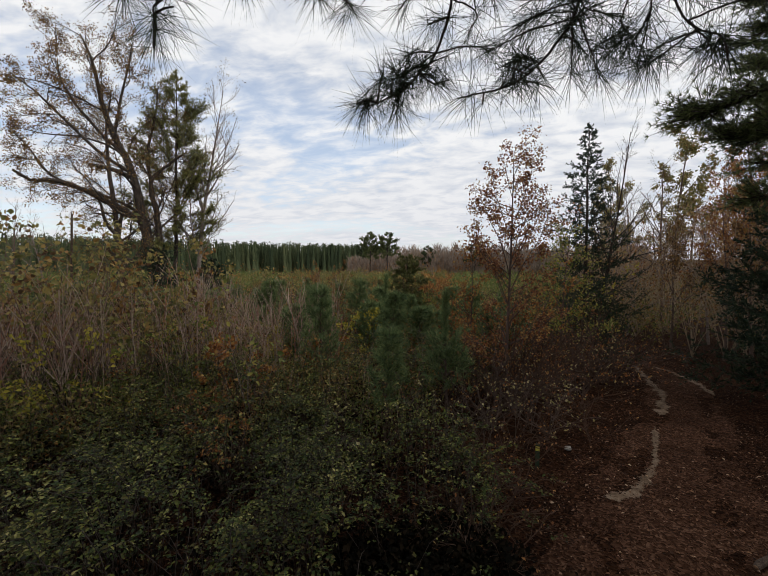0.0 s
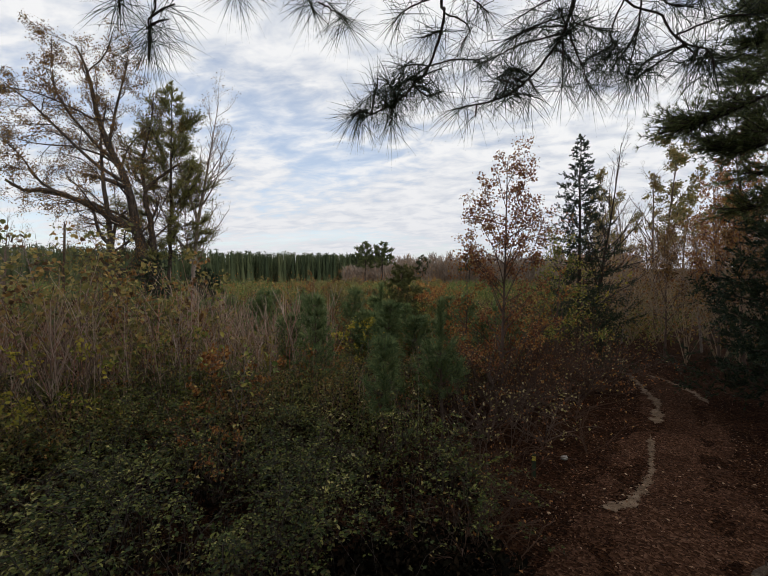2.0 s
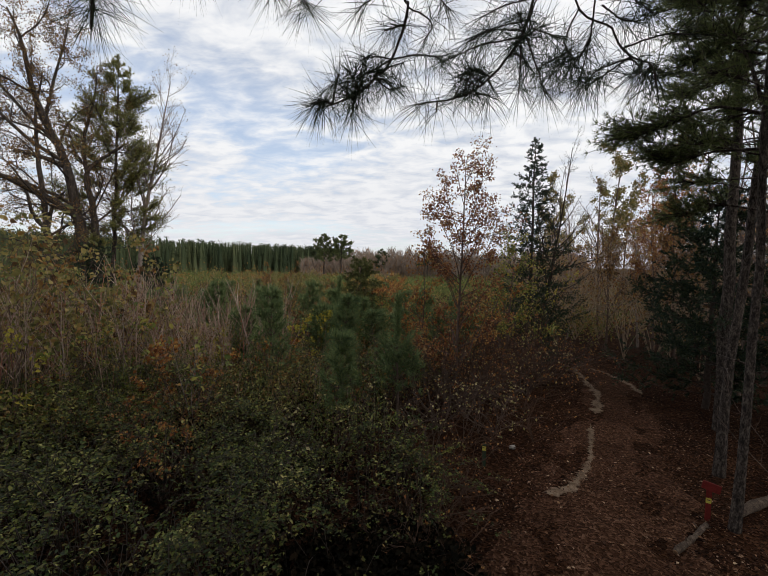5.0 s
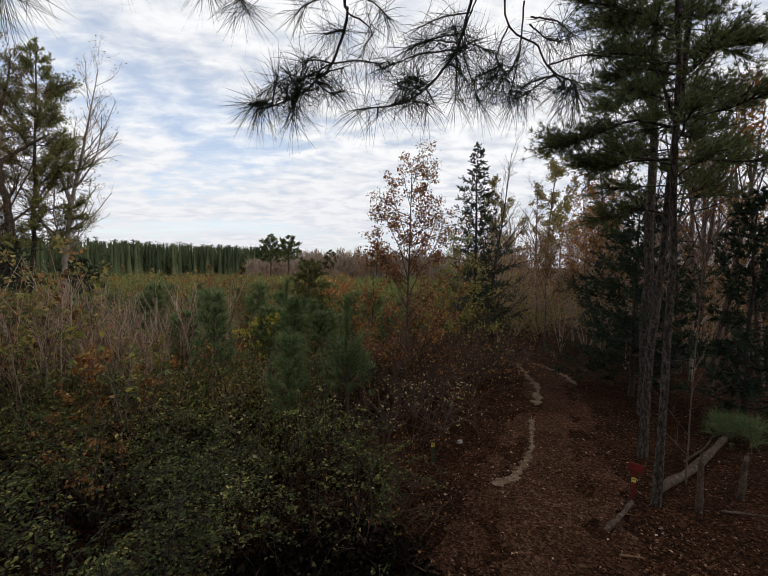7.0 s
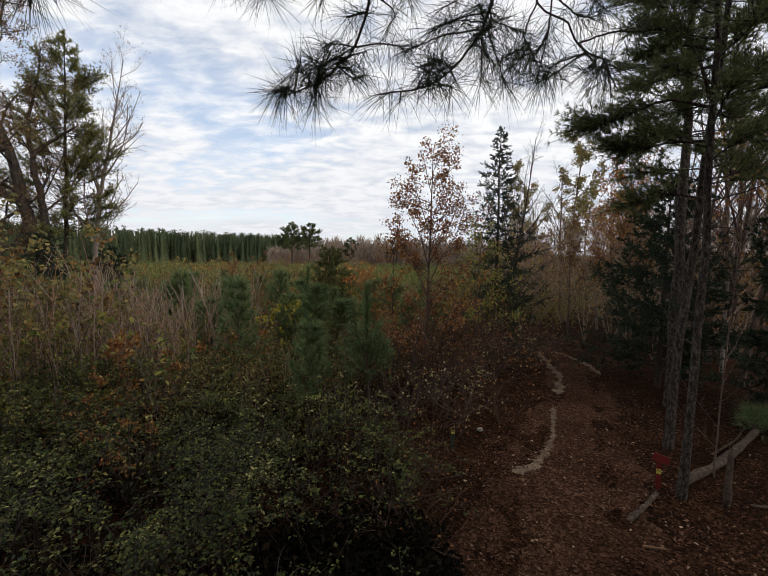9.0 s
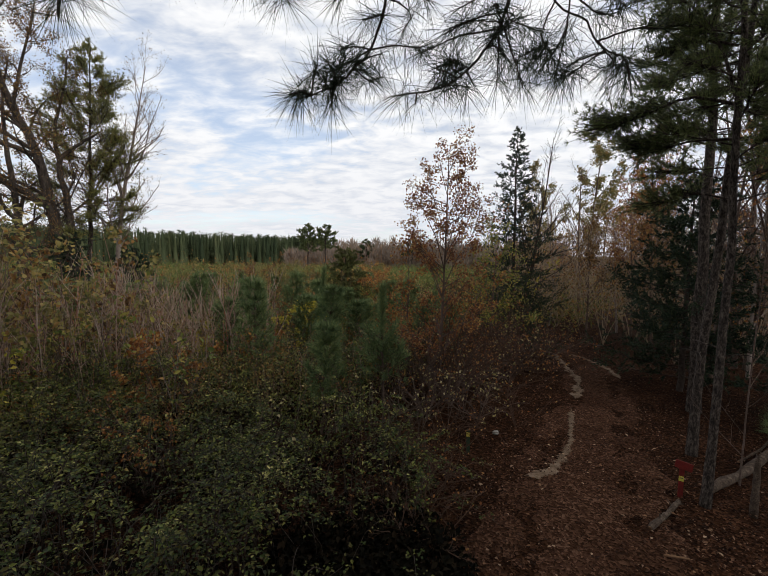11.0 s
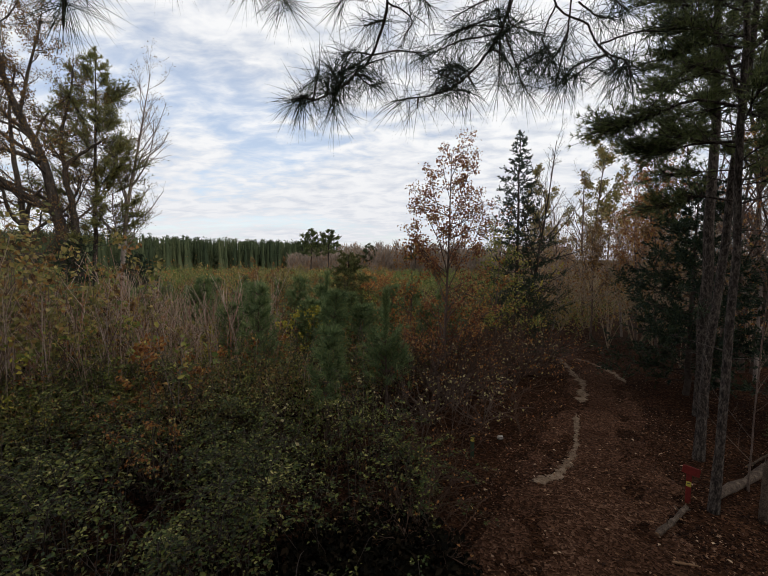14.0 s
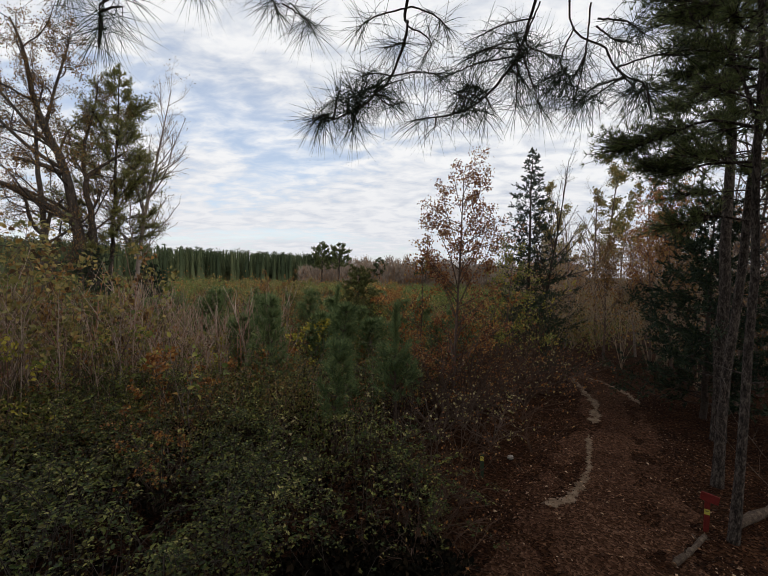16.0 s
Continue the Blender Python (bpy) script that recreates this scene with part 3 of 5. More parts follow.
while count < 240:
    x, y = rng.uniform(0.6, 5.5), rng.uniform(2.6, 8.5)
    if abs(from_track(x, y)[0]) < 1.5:
        o = new("fallen_leaf", shapes[count % 4])
        o.parent = path
        o.location = (x, y, float(gz(x, y)) + 0.052)
        o.rotation_euler = (rng.uniform(-0.3, 0.3), rng.uniform(-0.3, 0.3), rng.uniform(0, 6.28))
        count += 1
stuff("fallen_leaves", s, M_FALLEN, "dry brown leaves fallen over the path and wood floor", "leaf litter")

# ---- bramble mat, dry weeds and field growth ----


def clear_of_path(x, y, gap):
    return from_track(x, y) < -gap


def beside_path(y):
    """How far the brambles keep from the path's middle."""
    return np.clip(1.5 + 0.30 * (np.asarray(y, float) - 3.6), 1.35, 3.2)


def in_thicket(x, y):
    """The strip of bare shrubs along the path's near side."""
    s = from_track(x, y)
    return (s > -4.2 + 0.7 * wave(x, y, 9.0)) & (s < 0) & (np.asarray(y) > 6.4)


def bramble_top(x, y):
    edge = np.clip((-from_track(x, y) - beside_path(y) + 0.1) / 1.0, 0.05, 1)
    return (0.92 + 0.52 * wave(x * 1.1, y * 1.1, 4.0) + 0.36 * wave(x * 3.1, y * 2.9, 1.0)) * edge ** 0.6 * (1.1 - 0.45 * np.exp(-((x + 0.3) / 1.0) ** 2 - ((y - 3.6) / 0.8) ** 2) + 0.35 * np.exp(-((x + 0.6) / 1.0) ** 2 - ((y - 5.4) / 0.7) ** 2))


def in_hollow(x, y):
    """The pit with few canes, filled with near-black leaves in place of its shade."""
    return (x + 0.3) ** 2 / 1.2 + (y - 3.75) ** 2 / 1.0 < 1


def bramble_patch():
    """Arching canes that carry their leaves in threes, over near-black leaves that stand in for shade."""
    rng = np.random.default_rng(21)
    # dead holds the near-black leaves that paint the mounds' inner shade
    far_s, canes, dead = Soup(), Soup(), Soup()
    near_p, far_p = [], []
    made = 0
    while made < 2300:
        x, y = rng.uniform(-14, 2.6), rng.uniform(1.0, 12)
        d = math.hypot(x, y)
        if d < 1.4 or not clear_of_path(x, y, float(beside_path(y)))[0] or in_thicket(x, y)[0] or rng.uniform() > np.clip(1.7 - d / 9, 0.25, 1) or wave(x * 1.9, y * 2.1, 7.0) < (-0.06 if y < 4.6 else -0.25):
            continue
        if in_hollow(x, y) and rng.uniform() < 0.82:
            continue
        made += 1
        h = float(bramble_top(np.array([x]), np.array([y]))[0]) * rng.uniform(0.75, 1.12)
        a, ln, z0 = rng.uniform(0, 6.28), rng.uniform(0.5, 1.15), float(gz(x, y))
        c = np.array([math.cos(a), math.sin(a), 0])
        o = np.array([x, y, z0])
        q = smooth_line([o, o + c * ln * 0.12 + (0, 0, h * 0.65), o + c * ln * 0.5 + (0, 0, h), o + c * ln + (0, 0, h * rng.uniform(0.45, 0.85))], 9)
        canes.tube(q[::2], np.linspace(0.0055, 0.002, 5), 3)
        f = rng.uniform(2.6, 8, 17)
        i = np.minimum(f.astype(int), 7)
        p = q[i] + (q[i + 1] - q[i]) * (f - i)[:, None]
        side = np.array([-c[1], c[0], 0.0]) * np.where(rng.uniform(0, 1, 17) < 0.5, -1, 1)[:, None]
        p = p + side * rng.uniform(0.02, 0.10, 17)[:, None]
        p = np.repeat(p, 3, 0) + rng.normal(0, 0.026, (51, 3)) * (1, 1, 0.5)
        (near_p if d < 5.4 else far_p).append(p)
    for k in range(330):          # bare arching canes above the leaves
        x, y = rng.uniform(-9, 1.5), rng.uniform(2.2, 8.5)
        if not clear_of_path(x, y, float(beside_path(y)))[0] or (in_hollow(x, y) and k % 3):
            continue
        h, a, ln = float(bramble_top(np.array([x]), np.array([y]))[0]) + rng.uniform(0.05, 0.4), rng.uniform(0, 6.28), rng.uniform(0.3, 1.1)
        o, c = np.array([x, y, float(gz(x, y))]), np.array([math.cos(a), math.sin(a), 0])
        canes.tube(smooth_line([o, o + c * ln * 0.15 + (0, 0, h * 0.7), o + c * ln * 0.55 + (0, 0, h), o + c * ln + (0, 0, h * rng.uniform(0.6, 0.95))], 7), np.linspace(0.006, 0.0018, 7), 3)
    near_s = Soup()
    p = np.concatenate(near_p)
    oval_leaves(near_s, rng, p, rng.uniform(0.026, 0.052, len(p)), flat=0.68)
    p = np.concatenate(far_p)
    leaves(far_s, rng, p, rng.uniform(0.036, 0.064, len(p)), flat=0.65, aspect=0.62, fold=0.25)
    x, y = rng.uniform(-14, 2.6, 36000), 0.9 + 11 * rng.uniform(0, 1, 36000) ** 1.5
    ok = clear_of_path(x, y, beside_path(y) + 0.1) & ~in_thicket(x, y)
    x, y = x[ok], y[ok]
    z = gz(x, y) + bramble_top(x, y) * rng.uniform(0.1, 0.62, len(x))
    # more near-black leaves packed low in the pit to paint its shade
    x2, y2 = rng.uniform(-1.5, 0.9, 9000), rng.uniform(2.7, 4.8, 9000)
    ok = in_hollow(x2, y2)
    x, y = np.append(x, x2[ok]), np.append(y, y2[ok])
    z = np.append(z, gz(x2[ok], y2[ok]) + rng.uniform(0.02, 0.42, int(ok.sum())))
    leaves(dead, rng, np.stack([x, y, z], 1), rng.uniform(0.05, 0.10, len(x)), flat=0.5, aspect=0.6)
    stuff("bramble_leaves", near_s, M_BRAMBLE, "dark green bramble leaves on arching canes close by", "brambles")
    stuff("bramble_leaves", far_s, M_BRAMBLE, "dense dark green bramble leaves in low mounds", "brambles")
    stuff("shaded_bramble_leaves", dead, M_BRAMBLE_SHADE, "near-black leaves that stand in for shade inside the bramble mounds", "brambles")
    stuff("bramble_canes", canes, M_DARK_TWIG, "arching brown bramble canes among the leaves", "brambles")


bramble_patch()


def weed(soup, rng, x, y, h, r, sprays):
    """One dry stalk with short upright side stems."""
    z = float(gz(x, y))
    d = np.array([rng.normal(0, 0.09), rng.normal(0, 0.09), 1])
    q = course(rng, (x, y, z), d / np.linalg.norm(d), h, 4, 0.06, 0.03)
    soup.tube(q, np.linspace(r, r * 0.35, 5), 3)
    for _ in range(sprays):
        u = rng.uniform(0.35, 0.95) * 4
        i = min(int(u), 3)
        p = q[i] + (q[i + 1] - q[i]) * (u - i)
        a = rng.uniform(0, 2 * np.pi)
        b = course(rng, p, unit(np.array([math.cos(a) * 0.55, math.sin(a) * 0.55, 1])), h * rng.uniform(0.10, 0.42), 2, 0.16, 0.10)
        soup.tube(b, np.linspace(r * 0.5, r * 0.2, 3), 3)


rng = np.random.default_rng(31)
s = Soup()
made = 0
while made < 680:
    yaw, d = radians(rng.uniform(17, 60)), rng.uniform(9.3, 16)
    x, y = -math.sin(yaw) * d, math.cos(yaw) * d
    if rng.uniform() > np.clip((math.degrees(yaw) - 14) / 16, 0.05, 1) * np.clip(0.75 + 0.6 * float(wave(x * 0.9, y * 0.9, 2.0)), 0.1, 1):
        continue
    weed(s, rng, x, y, rng.uniform(1.5, 3.1) * (0.88 + 0.25 * float(wave(x * 0.8, y * 0.7, 6.0))), rng.uniform(0.009, 0.019), int(rng.integers(4, 11)))
    made += 1
stuff("dry_weeds", s, M_STEM, "tall dry pinkish-brown weed stalks standing in thick patches", "weeds")

rng = np.random.default_rng(37)
s = Soup()
for k in range(900):
    yaw, d = radians(rng.uniform(-16, 40)), rng.uniform(7.5, 26)
    x, y = -math.sin(yaw) * d, math.cos(yaw) * d
    if clear_of_path(x, y, 1.5)[0] and not in_thicket(x, y)[0]:
        weed(s, rng, x, y, rng.uniform(0.8, 1.7), rng.uniform(0.004, 0.008), int(rng.integers(2, 6)))
stuff("field_stalks", s, M_STEM, "scattered dry brown stalks among the young pines", "weeds")


def undergrowth(seed, count, near, far, yaw0, yaw1, height, size, material, name, label, spread=0.22, per=9, gap=-0.35):
    """Low leafy growth in loose clumps over a sector of the field."""
    rng = np.random.default_rng(seed)
    soup = Soup()
    d = near * (far / near) ** rng.uniform(0, 1, count)
    yaw = np.radians(rng.uniform(yaw0, yaw1, count))
    x, y = -np.sin(yaw) * d, np.cos(yaw) * d
    ok = ((d > 15) | ~in_thicket(x, y)) & (np.abs(from_track(x, y)) > 1.45) & ((d > 14.5) | clear_of_path(x, y, 1.45)) & (wave(x * 0.7, y * 0.6, seed) > gap)
    x, y, d = x[ok], y[ok], d[ok]
    grow = (d / near) ** 0.55
    h = height * rng.uniform(0.25, 1.0, len(x)) * (1 + 0.35 * wave(x * 0.5, y * 0.45, seed + 2))
    c = np.stack([x, y, gz(x, y) + h], 1)
    p = np.repeat(c, per, 0) + rng.normal(0, 1, (len(c) * per, 3)) * np.array([spread, spread, spread * 0.7]) * np.repeat(grow, per)[:, None]
    p[:, 2] = np.maximum(p[:, 2], gz(p[:, 0], p[:, 1]) + 0.03)
    leaves(soup, rng, p, np.repeat(size * grow, per), flat=0.35, aspect=0.55, fold=0.3)
    return stuff(name, soup, material, label, "undergrowth")


undergrowth(41, 7000, 8, 24, -24, 62, 1.05, 0.07, M_FIELD, "green_undergrowth", "mixed green and tan weeds filling the clearing")
undergrowth(42, 7200, 22, 165, -30, 62, 1.0, 0.13, M_FIELD, "field_growth", "green and straw-coloured growth across the far field", spread=0.4)
undergrowth(46, 2600, 20, 110, 4, 60, 2.9, 0.10, M_RUST, "far_rusty_shrubs", "rust-coloured shrubs before the far pines", spread=0.4, per=9, gap=0.22)
undergrowth(44, 1500, 15, 42, -52, -15, 4.4, 0.095, M_RUST, "rusty_brush", "rust-brown brush in the wood beyond the bend", spread=0.35, per=8, gap=0.0)
undergrowth(45, 2000, 15, 42, -52, -15, 3.6, 0.10, M_OAK, "faded_brush", "faded brown brush in the wood beyond the bend", spread=0.35, per=8, gap=0.0)
undergrowth(43, 700, 7.5, 30, -20, 58, 1.15, 0.06, M_RUST, "rusty_undergrowth", "rust-brown leafy weeds between the young pines", per=14, gap=0.0)
undergrowth(49, 800, 5.8, 9.5, 2, 42, 1.0, 0.045, M_YOUNG_OAK, "russet_weed_leaves", "russet leaves on low weeds behind the brambles", spread=0.16, per=10, gap=0.05)
undergrowth(50, 1200, 6.2, 10.5, 2, 46, 1.05, 0.05, M_FIELD, "mixed_weed_leaves", "olive and tan leaves of low weeds behind the brambles", spread=0.2, per=10, gap=-0.1)

undergrowth(47, 500, 8.8, 15, 16, 60, 1.9, 0.055, M_OAK, "withered_weed_leaves", "withered brown leaves hanging among the dry stalks", spread=0.22, per=8)
undergrowth(48, 300, 9.0, 15, 16, 60, 2.3, 0.06, M_YGREEN, "fading_weed_leaves", "fading green leaves among the dry stalks", spread=0.25, per=8)

# ---- trees ----
SPEC_OAK = [(8, 50, 0.36, 0.16, 0.17, 0.0, 8, 5), (8, 46, 0.5, 0.12, 0.16, 0.0, 5, 3), (8, 48, 0.5, 0.15, 0.2, -0.03, 3, 3)]


def guided_tree(name, label, category, lines, spec, seed, bark, leaf, leaf_size, leaf_count, group="", counts=None, flat=0.2, sides=9, scatter=1.1):
    """A tree from a few guiding lines (points and end radii), with side branches grown from them."""
    rng = np.random.default_rng(seed)
    base = np.array(lines[0][0][0], float)
    base[2] = float(gz(base[0], base[1]))
    root = thing(name, label, category, base, group)
    wood, tips = Soup(), []
    for k, (pts, r0, r1) in enumerate(lines):
        q = smooth_line(pts, max(8, 5 * len(pts))) - base
        q[1:-1] += rng.normal(0, r1 * 0.35, (len(q) - 2, 3))
        rad = np.linspace(r0, r1, len(q))
        if k == 0:
            rad[:2] *= (1.35, 1.12)
        wood.tube(q, rad, sides if r0 > 0.05 else 6)
        dress(rng, wood, q, r0, r1, spec, 0, tips, None if counts is None else counts[k])
    part("trunk", wood, bark, root)
    if leaf and leaf_count:
        ends = np.array([q[0] for q in tips])
        _, cell, many = np.unique(np.floor(ends / (6 * leaf_size)).astype(int), axis=0, return_inverse=True, return_counts=True)
        share = 1 / many[cell.ravel()] ** 0.55        # crowded twigs carry fewer leaves each
        p = ends[rng.choice(len(ends), leaf_count, p=share / share.sum())] + rng.normal(0, leaf_size * scatter, (leaf_count, 3))
        crown = Soup()
        leaves(crown, rng, p, np.full(leaf_count, leaf_size), flat=flat, aspect=0.65)
        part("crown", crown, leaf, root)
    return root


# the old forked tree and its neighbours across the clearing
guided_tree("forked_tree", "large old forked tree with sparse brown autumn leaves", "tree",
            [([(-16.1, 19.1, 0), (-16.2, 19.0, 2.2), (-16.37, 18.92, 4.2), (-16.58, 18.73, 6.0), (-16.83, 18.51, 8.0), (-17.35, 18.02, 9.8), (-17.67, 17.71, 11.4), (-17.88, 17.5, 13.2), (-18.17, 17.19, 14.4)], 0.34, 0.03),
             ([(-16.59, 18.72, 5.6), (-17.37, 18.01, 6.25), (-18.24, 17.12, 6.9), (-19.02, 16.26, 7.3), (-19.52, 15.65, 7.2), (-19.96, 15.09, 7.6)], 0.17, 0.055),
             ([(-16.88, 18.46, 7.8), (-17.59, 17.79, 8.15), (-18.16, 17.21, 8.2)], 0.12, 0.07),
             ([(-16.83, 18.51, 8.0), (-17.75, 17.63, 8.8), (-18.63, 16.7, 10.1), (-19.32, 15.89, 11.2), (-19.89, 15.18, 11.9)], 0.10, 0.02),
             ([(-17.09, 18.26, 8.9), (-17.97, 17.41, 10.2), (-18.72, 16.59, 12.0), (-18.79, 16.51, 14.4)], 0.09, 0.02),
             ([(-18.48, 16.86, 7.0), (-19.15, 16.09, 7.6), (-19.6, 15.54, 8.7), (-20.02, 15.0, 9.5)], 0.07, 0.015),
             ([(-17.35, 18.02, 9.8), (-17.11, 18.25, 11.5), (-16.76, 18.58, 13.6), (-16.62, 18.69, 14.6)], 0.08, 0.02)],
            SPEC_OAK, 51, M_GREY_BARK, M_OAK, 0.08, 26000, counts=[13, 3, 3, 12, 12, 9, 11], scatter=1.4)
guided_tree("leaning_tree", "crooked grey tree with thin brown leaves", "tree",
            [([(-15.9, 19.4, 0), (-15.95, 19.3, 2.5), (-15.97, 19.25, 4.6), (-16.09, 19.15, 6.2), (-16.21, 19.05, 7.6), (-15.63, 19.53, 8.5), (-14.91, 20.09, 9.3)], 0.24, 0.04),
             ([(-16.15, 19.1, 7.0), (-16.3, 19.0, 9.0), (-16.0, 19.3, 11.0), (-15.8, 19.4, 12.6)], 0.10, 0.02)],
            SPEC_OAK, 52, M_GREY_BARK, M_OAK, 0.065, 6000, counts=[8, 10], scatter=2.0)
guided_tree("slender_tree", "slim forked grey tree with thin brown leaves", "tree",
            [([(-17.3, 18.1, 0), (-17.35, 18.0, 2), (-17.4, 17.97, 3.6), (-17.43, 17.95, 5.8), (-17.55, 17.83, 7.9), (-17.58, 17.8, 9.9), (-17.38, 17.99, 11.9)], 0.22, 0.03),
             ([(-17.41, 17.96, 4.8), (-17.72, 17.66, 5.4), (-17.87, 17.51, 6.4), (-18.15, 17.22, 7.2)], 0.11, 0.03),
             ([(-17.36, 18.01, 4.8), (-17.19, 18.18, 6.0), (-16.87, 18.47, 6.6)], 0.10, 0.03)],
            SPEC_OAK, 53, M_GREY_BARK, M_OAK, 0.065, 5000, counts=[11, 6, 4], scatter=2.0)
SPEC_BARE = [(15, 40, 0.36, 0.25, 0.10, 0.07, 6, 4), (8, 42, 0.45, 0.15, 0.14, 0.04, 4, 3), (4, 42, 0.5, 0.2, 0.16, 0.0, 3, 3)]
guided_tree("bare_tree", "slim leaning tree, nearly bare of leaves", "tree",
            [([(-15.4, 21.0, 0), (-15.1, 21.18, 2.9), (-14.81, 21.38, 6.1), (-14.32, 21.72, 9.3), (-13.72, 22.1, 13.3)], 0.17, 0.012)],
            SPEC_BARE, 54, M_GREY_TWIG, M_OAK, 0.07, 700, counts=[30])


def pine_tree(name, label, at, height, radius, bare_to, reach, seed, limbs=34, tuft=0.16, per=26, wide=0.006, lean=(0, 0), material=None, guides=(), group="", density=1.0, top_taper=0.9, limb_lift=0.05, twigs=True, rise=0.45, bow=(0, 0), stout=1.0, bushy=1.0):
    """A pine: straight trunk, limbs in uneven whorls, each limb with side shoots that carry bundles of needles."""
    rng = np.random.default_rng(seed)
    root = thing(name, label, "pine tree", (at[0], at[1], float(gz(*at))), group)
    wood, green = Soup(), Soup()
    trunk = np.array([(lean[0] * u ** 1.3 * height, lean[1] * u ** 1.3 * height, u * height) for u in np.linspace(0, 1, 16)])
    trunk[1:-1, :2] += rng.normal(0, radius * 0.25, (14, 2))
    trunk[:, :2] += np.sin(math.pi * np.clip(trunk[:, 2:] / 7, 0, 1)) * bow
    rad = radius * (1 - 0.88 * np.linspace(0, 1, 16) ** 1.2)
    rad[0] *= 1.3
    wood.tube(trunk, rad, 10)
    spots, aims = [], []

    def clothe(q, r, shoots):
        wood.tube(q, np.linspace(r, 0.008, len(q)), 5)
        total = np.linalg.norm(q[-1] - q[0])
        for _ in range(shoots):
            f = rng.uniform(0.28, 1.0) ** 0.8 * (len(q) - 1)
            i = min(int(f), len(q) - 2)
            p, t = q[i] + (q[i + 1] - q[i]) * (f - i), unit(q[i + 1] - q[i])
            d = unit(t * 0.8 + rng.normal(0, 0.55, 3) * np.array([1, 1, 0.55 * bushy]) + np.array([0, 0, 0.18 * bushy]))
            sh = course(rng, p, d, rng.uniform(0.12, 0.34) * bushy * total ** 0.6, 3, 0.12, 0.08)
            if twigs:
                wood.tube(sh[::3], (0.007, 0.003), 3)
            for k in (1, 2, 3):
                spots.append(sh[k])
                aims.append(sh[k] - sh[k - 1])

    for k in range(limbs):
        u = bare_to + (1 - bare_to) * ((k + rng.uniform(0, 0.9)) / limbs)
        c = np.array([np.interp(u, np.linspace(0, 1, 16), trunk[:, a]) for a in range(3)])
        shape = math.sin(math.pi * min(1, (0.25 + 0.78 * (u - bare_to) / (1 - bare_to)))) ** 0.8 * top_taper + 0.12
        ln = reach * shape * rng.uniform(0.65, 1.15)
        a = k * 2.4 + rng.uniform(-0.5, 0.5)
        q = course(rng, c, unit(np.array([math.cos(a), math.sin(a), rng.uniform(0.0, rise) + 1.1 * rise * (u - bare_to)])), ln, 6, 0.09, limb_lift)
        clothe(q, stout * (0.012 + radius * 0.13) * (1.2 - u), max(4, int(11 * ln * density)))
    for pts, r, shoots in guides:
        clothe(smooth_line(np.array(pts, float) - np.array(root.location), 10), r, shoots)
    for k in range(6):        # dead snags below the crown
        u, a = rng.uniform(0.12, bare_to), rng.uniform(0, 6.28)
        c = np.array([np.interp(u, np.linspace(0, 1, 16), trunk[:, b]) for b in range(3)])
        q = course(rng, c, unit(np.array([math.cos(a), math.sin(a), 0.1])), rng.uniform(0.2, 0.9), 4, 0.15, 0)
        wood.tube(q, np.linspace(0.012, 0.004, 5), 4)
    part("trunk", wood, M_PINE_BARK, root)
    needles(green, rng, spots, aims, per, tuft, wide, spread=0.85)
    part("crown", green, material or M_NEEDLE, root)
    return root


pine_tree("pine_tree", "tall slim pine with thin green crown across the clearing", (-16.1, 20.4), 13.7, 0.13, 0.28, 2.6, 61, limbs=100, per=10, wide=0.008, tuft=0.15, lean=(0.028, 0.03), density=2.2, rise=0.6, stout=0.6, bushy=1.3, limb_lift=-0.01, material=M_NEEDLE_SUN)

# pines beside the path
pine_tree("pine_tree", "tall rough-barked pine leaning over the path", (4.18, 5.38), 13.0, 0.056, 0.33, 1.15, 62, limbs=84, per=15, wide=0.004, tuft=0.10, bushy=1.35, lean=(-0.004, 0.004), density=3.6, rise=0.2, limb_lift=0.01, bow=(0.045, -0.035), stout=0.7,
          guides=[([(4.16, 5.39, 5.4), (4.02, 5.48, 5.99), (3.79, 5.65, 6.55), (3.5, 5.8, 6.95)], 0.024, 60),
                  ([(4.18, 5.4, 5.3), (3.79, 5.65, 5.48), (3.45, 5.86, 5.37), (3.13, 6.03, 5.27), (2.95, 6.12, 5.23)], 0.022, 170),
                  ([(4.18, 5.4, 4.88), (3.79, 5.65, 4.91), (3.53, 5.81, 4.84), (3.27, 5.96, 4.91)], 0.02, 120),
                  ([(4.18, 5.4, 4.14), (3.85, 5.61, 4.22), (3.45, 5.86, 4.06)], 0.016, 70),
                  ([(4.16, 5.39, 6.0), (3.9, 5.6, 6.15), (3.6, 5.85, 6.12)], 0.018, 80),
                  ([(4.15, 5.39, 6.6), (3.9, 5.7, 6.9), (3.62, 6.0, 7.0)], 0.018, 80)])
pine_tree("pine_tree", "tall straight pine with flaking grey-brown bark", (5.06, 6.9), 14.0, 0.074, 0.32, 1.25, 63, limbs=72, per=13, wide=0.0045, tuft=0.11, density=3.2, bushy=1.4, lean=(0.049, -0.033), rise=0.25, limb_lift=0.01, stout=0.7)
pine_tree("pine_tree", "stout dark pine standing behind the slimmer ones", (6.5, 8.9), 15.5, 0.12, 0.38, 1.6, 64, limbs=60, per=10, wide=0.006, tuft=0.13, density=2.2, rise=0.25, stout=0.7, bushy=1.5, lean=(-0.012, 0.005), limb_lift=0.0)


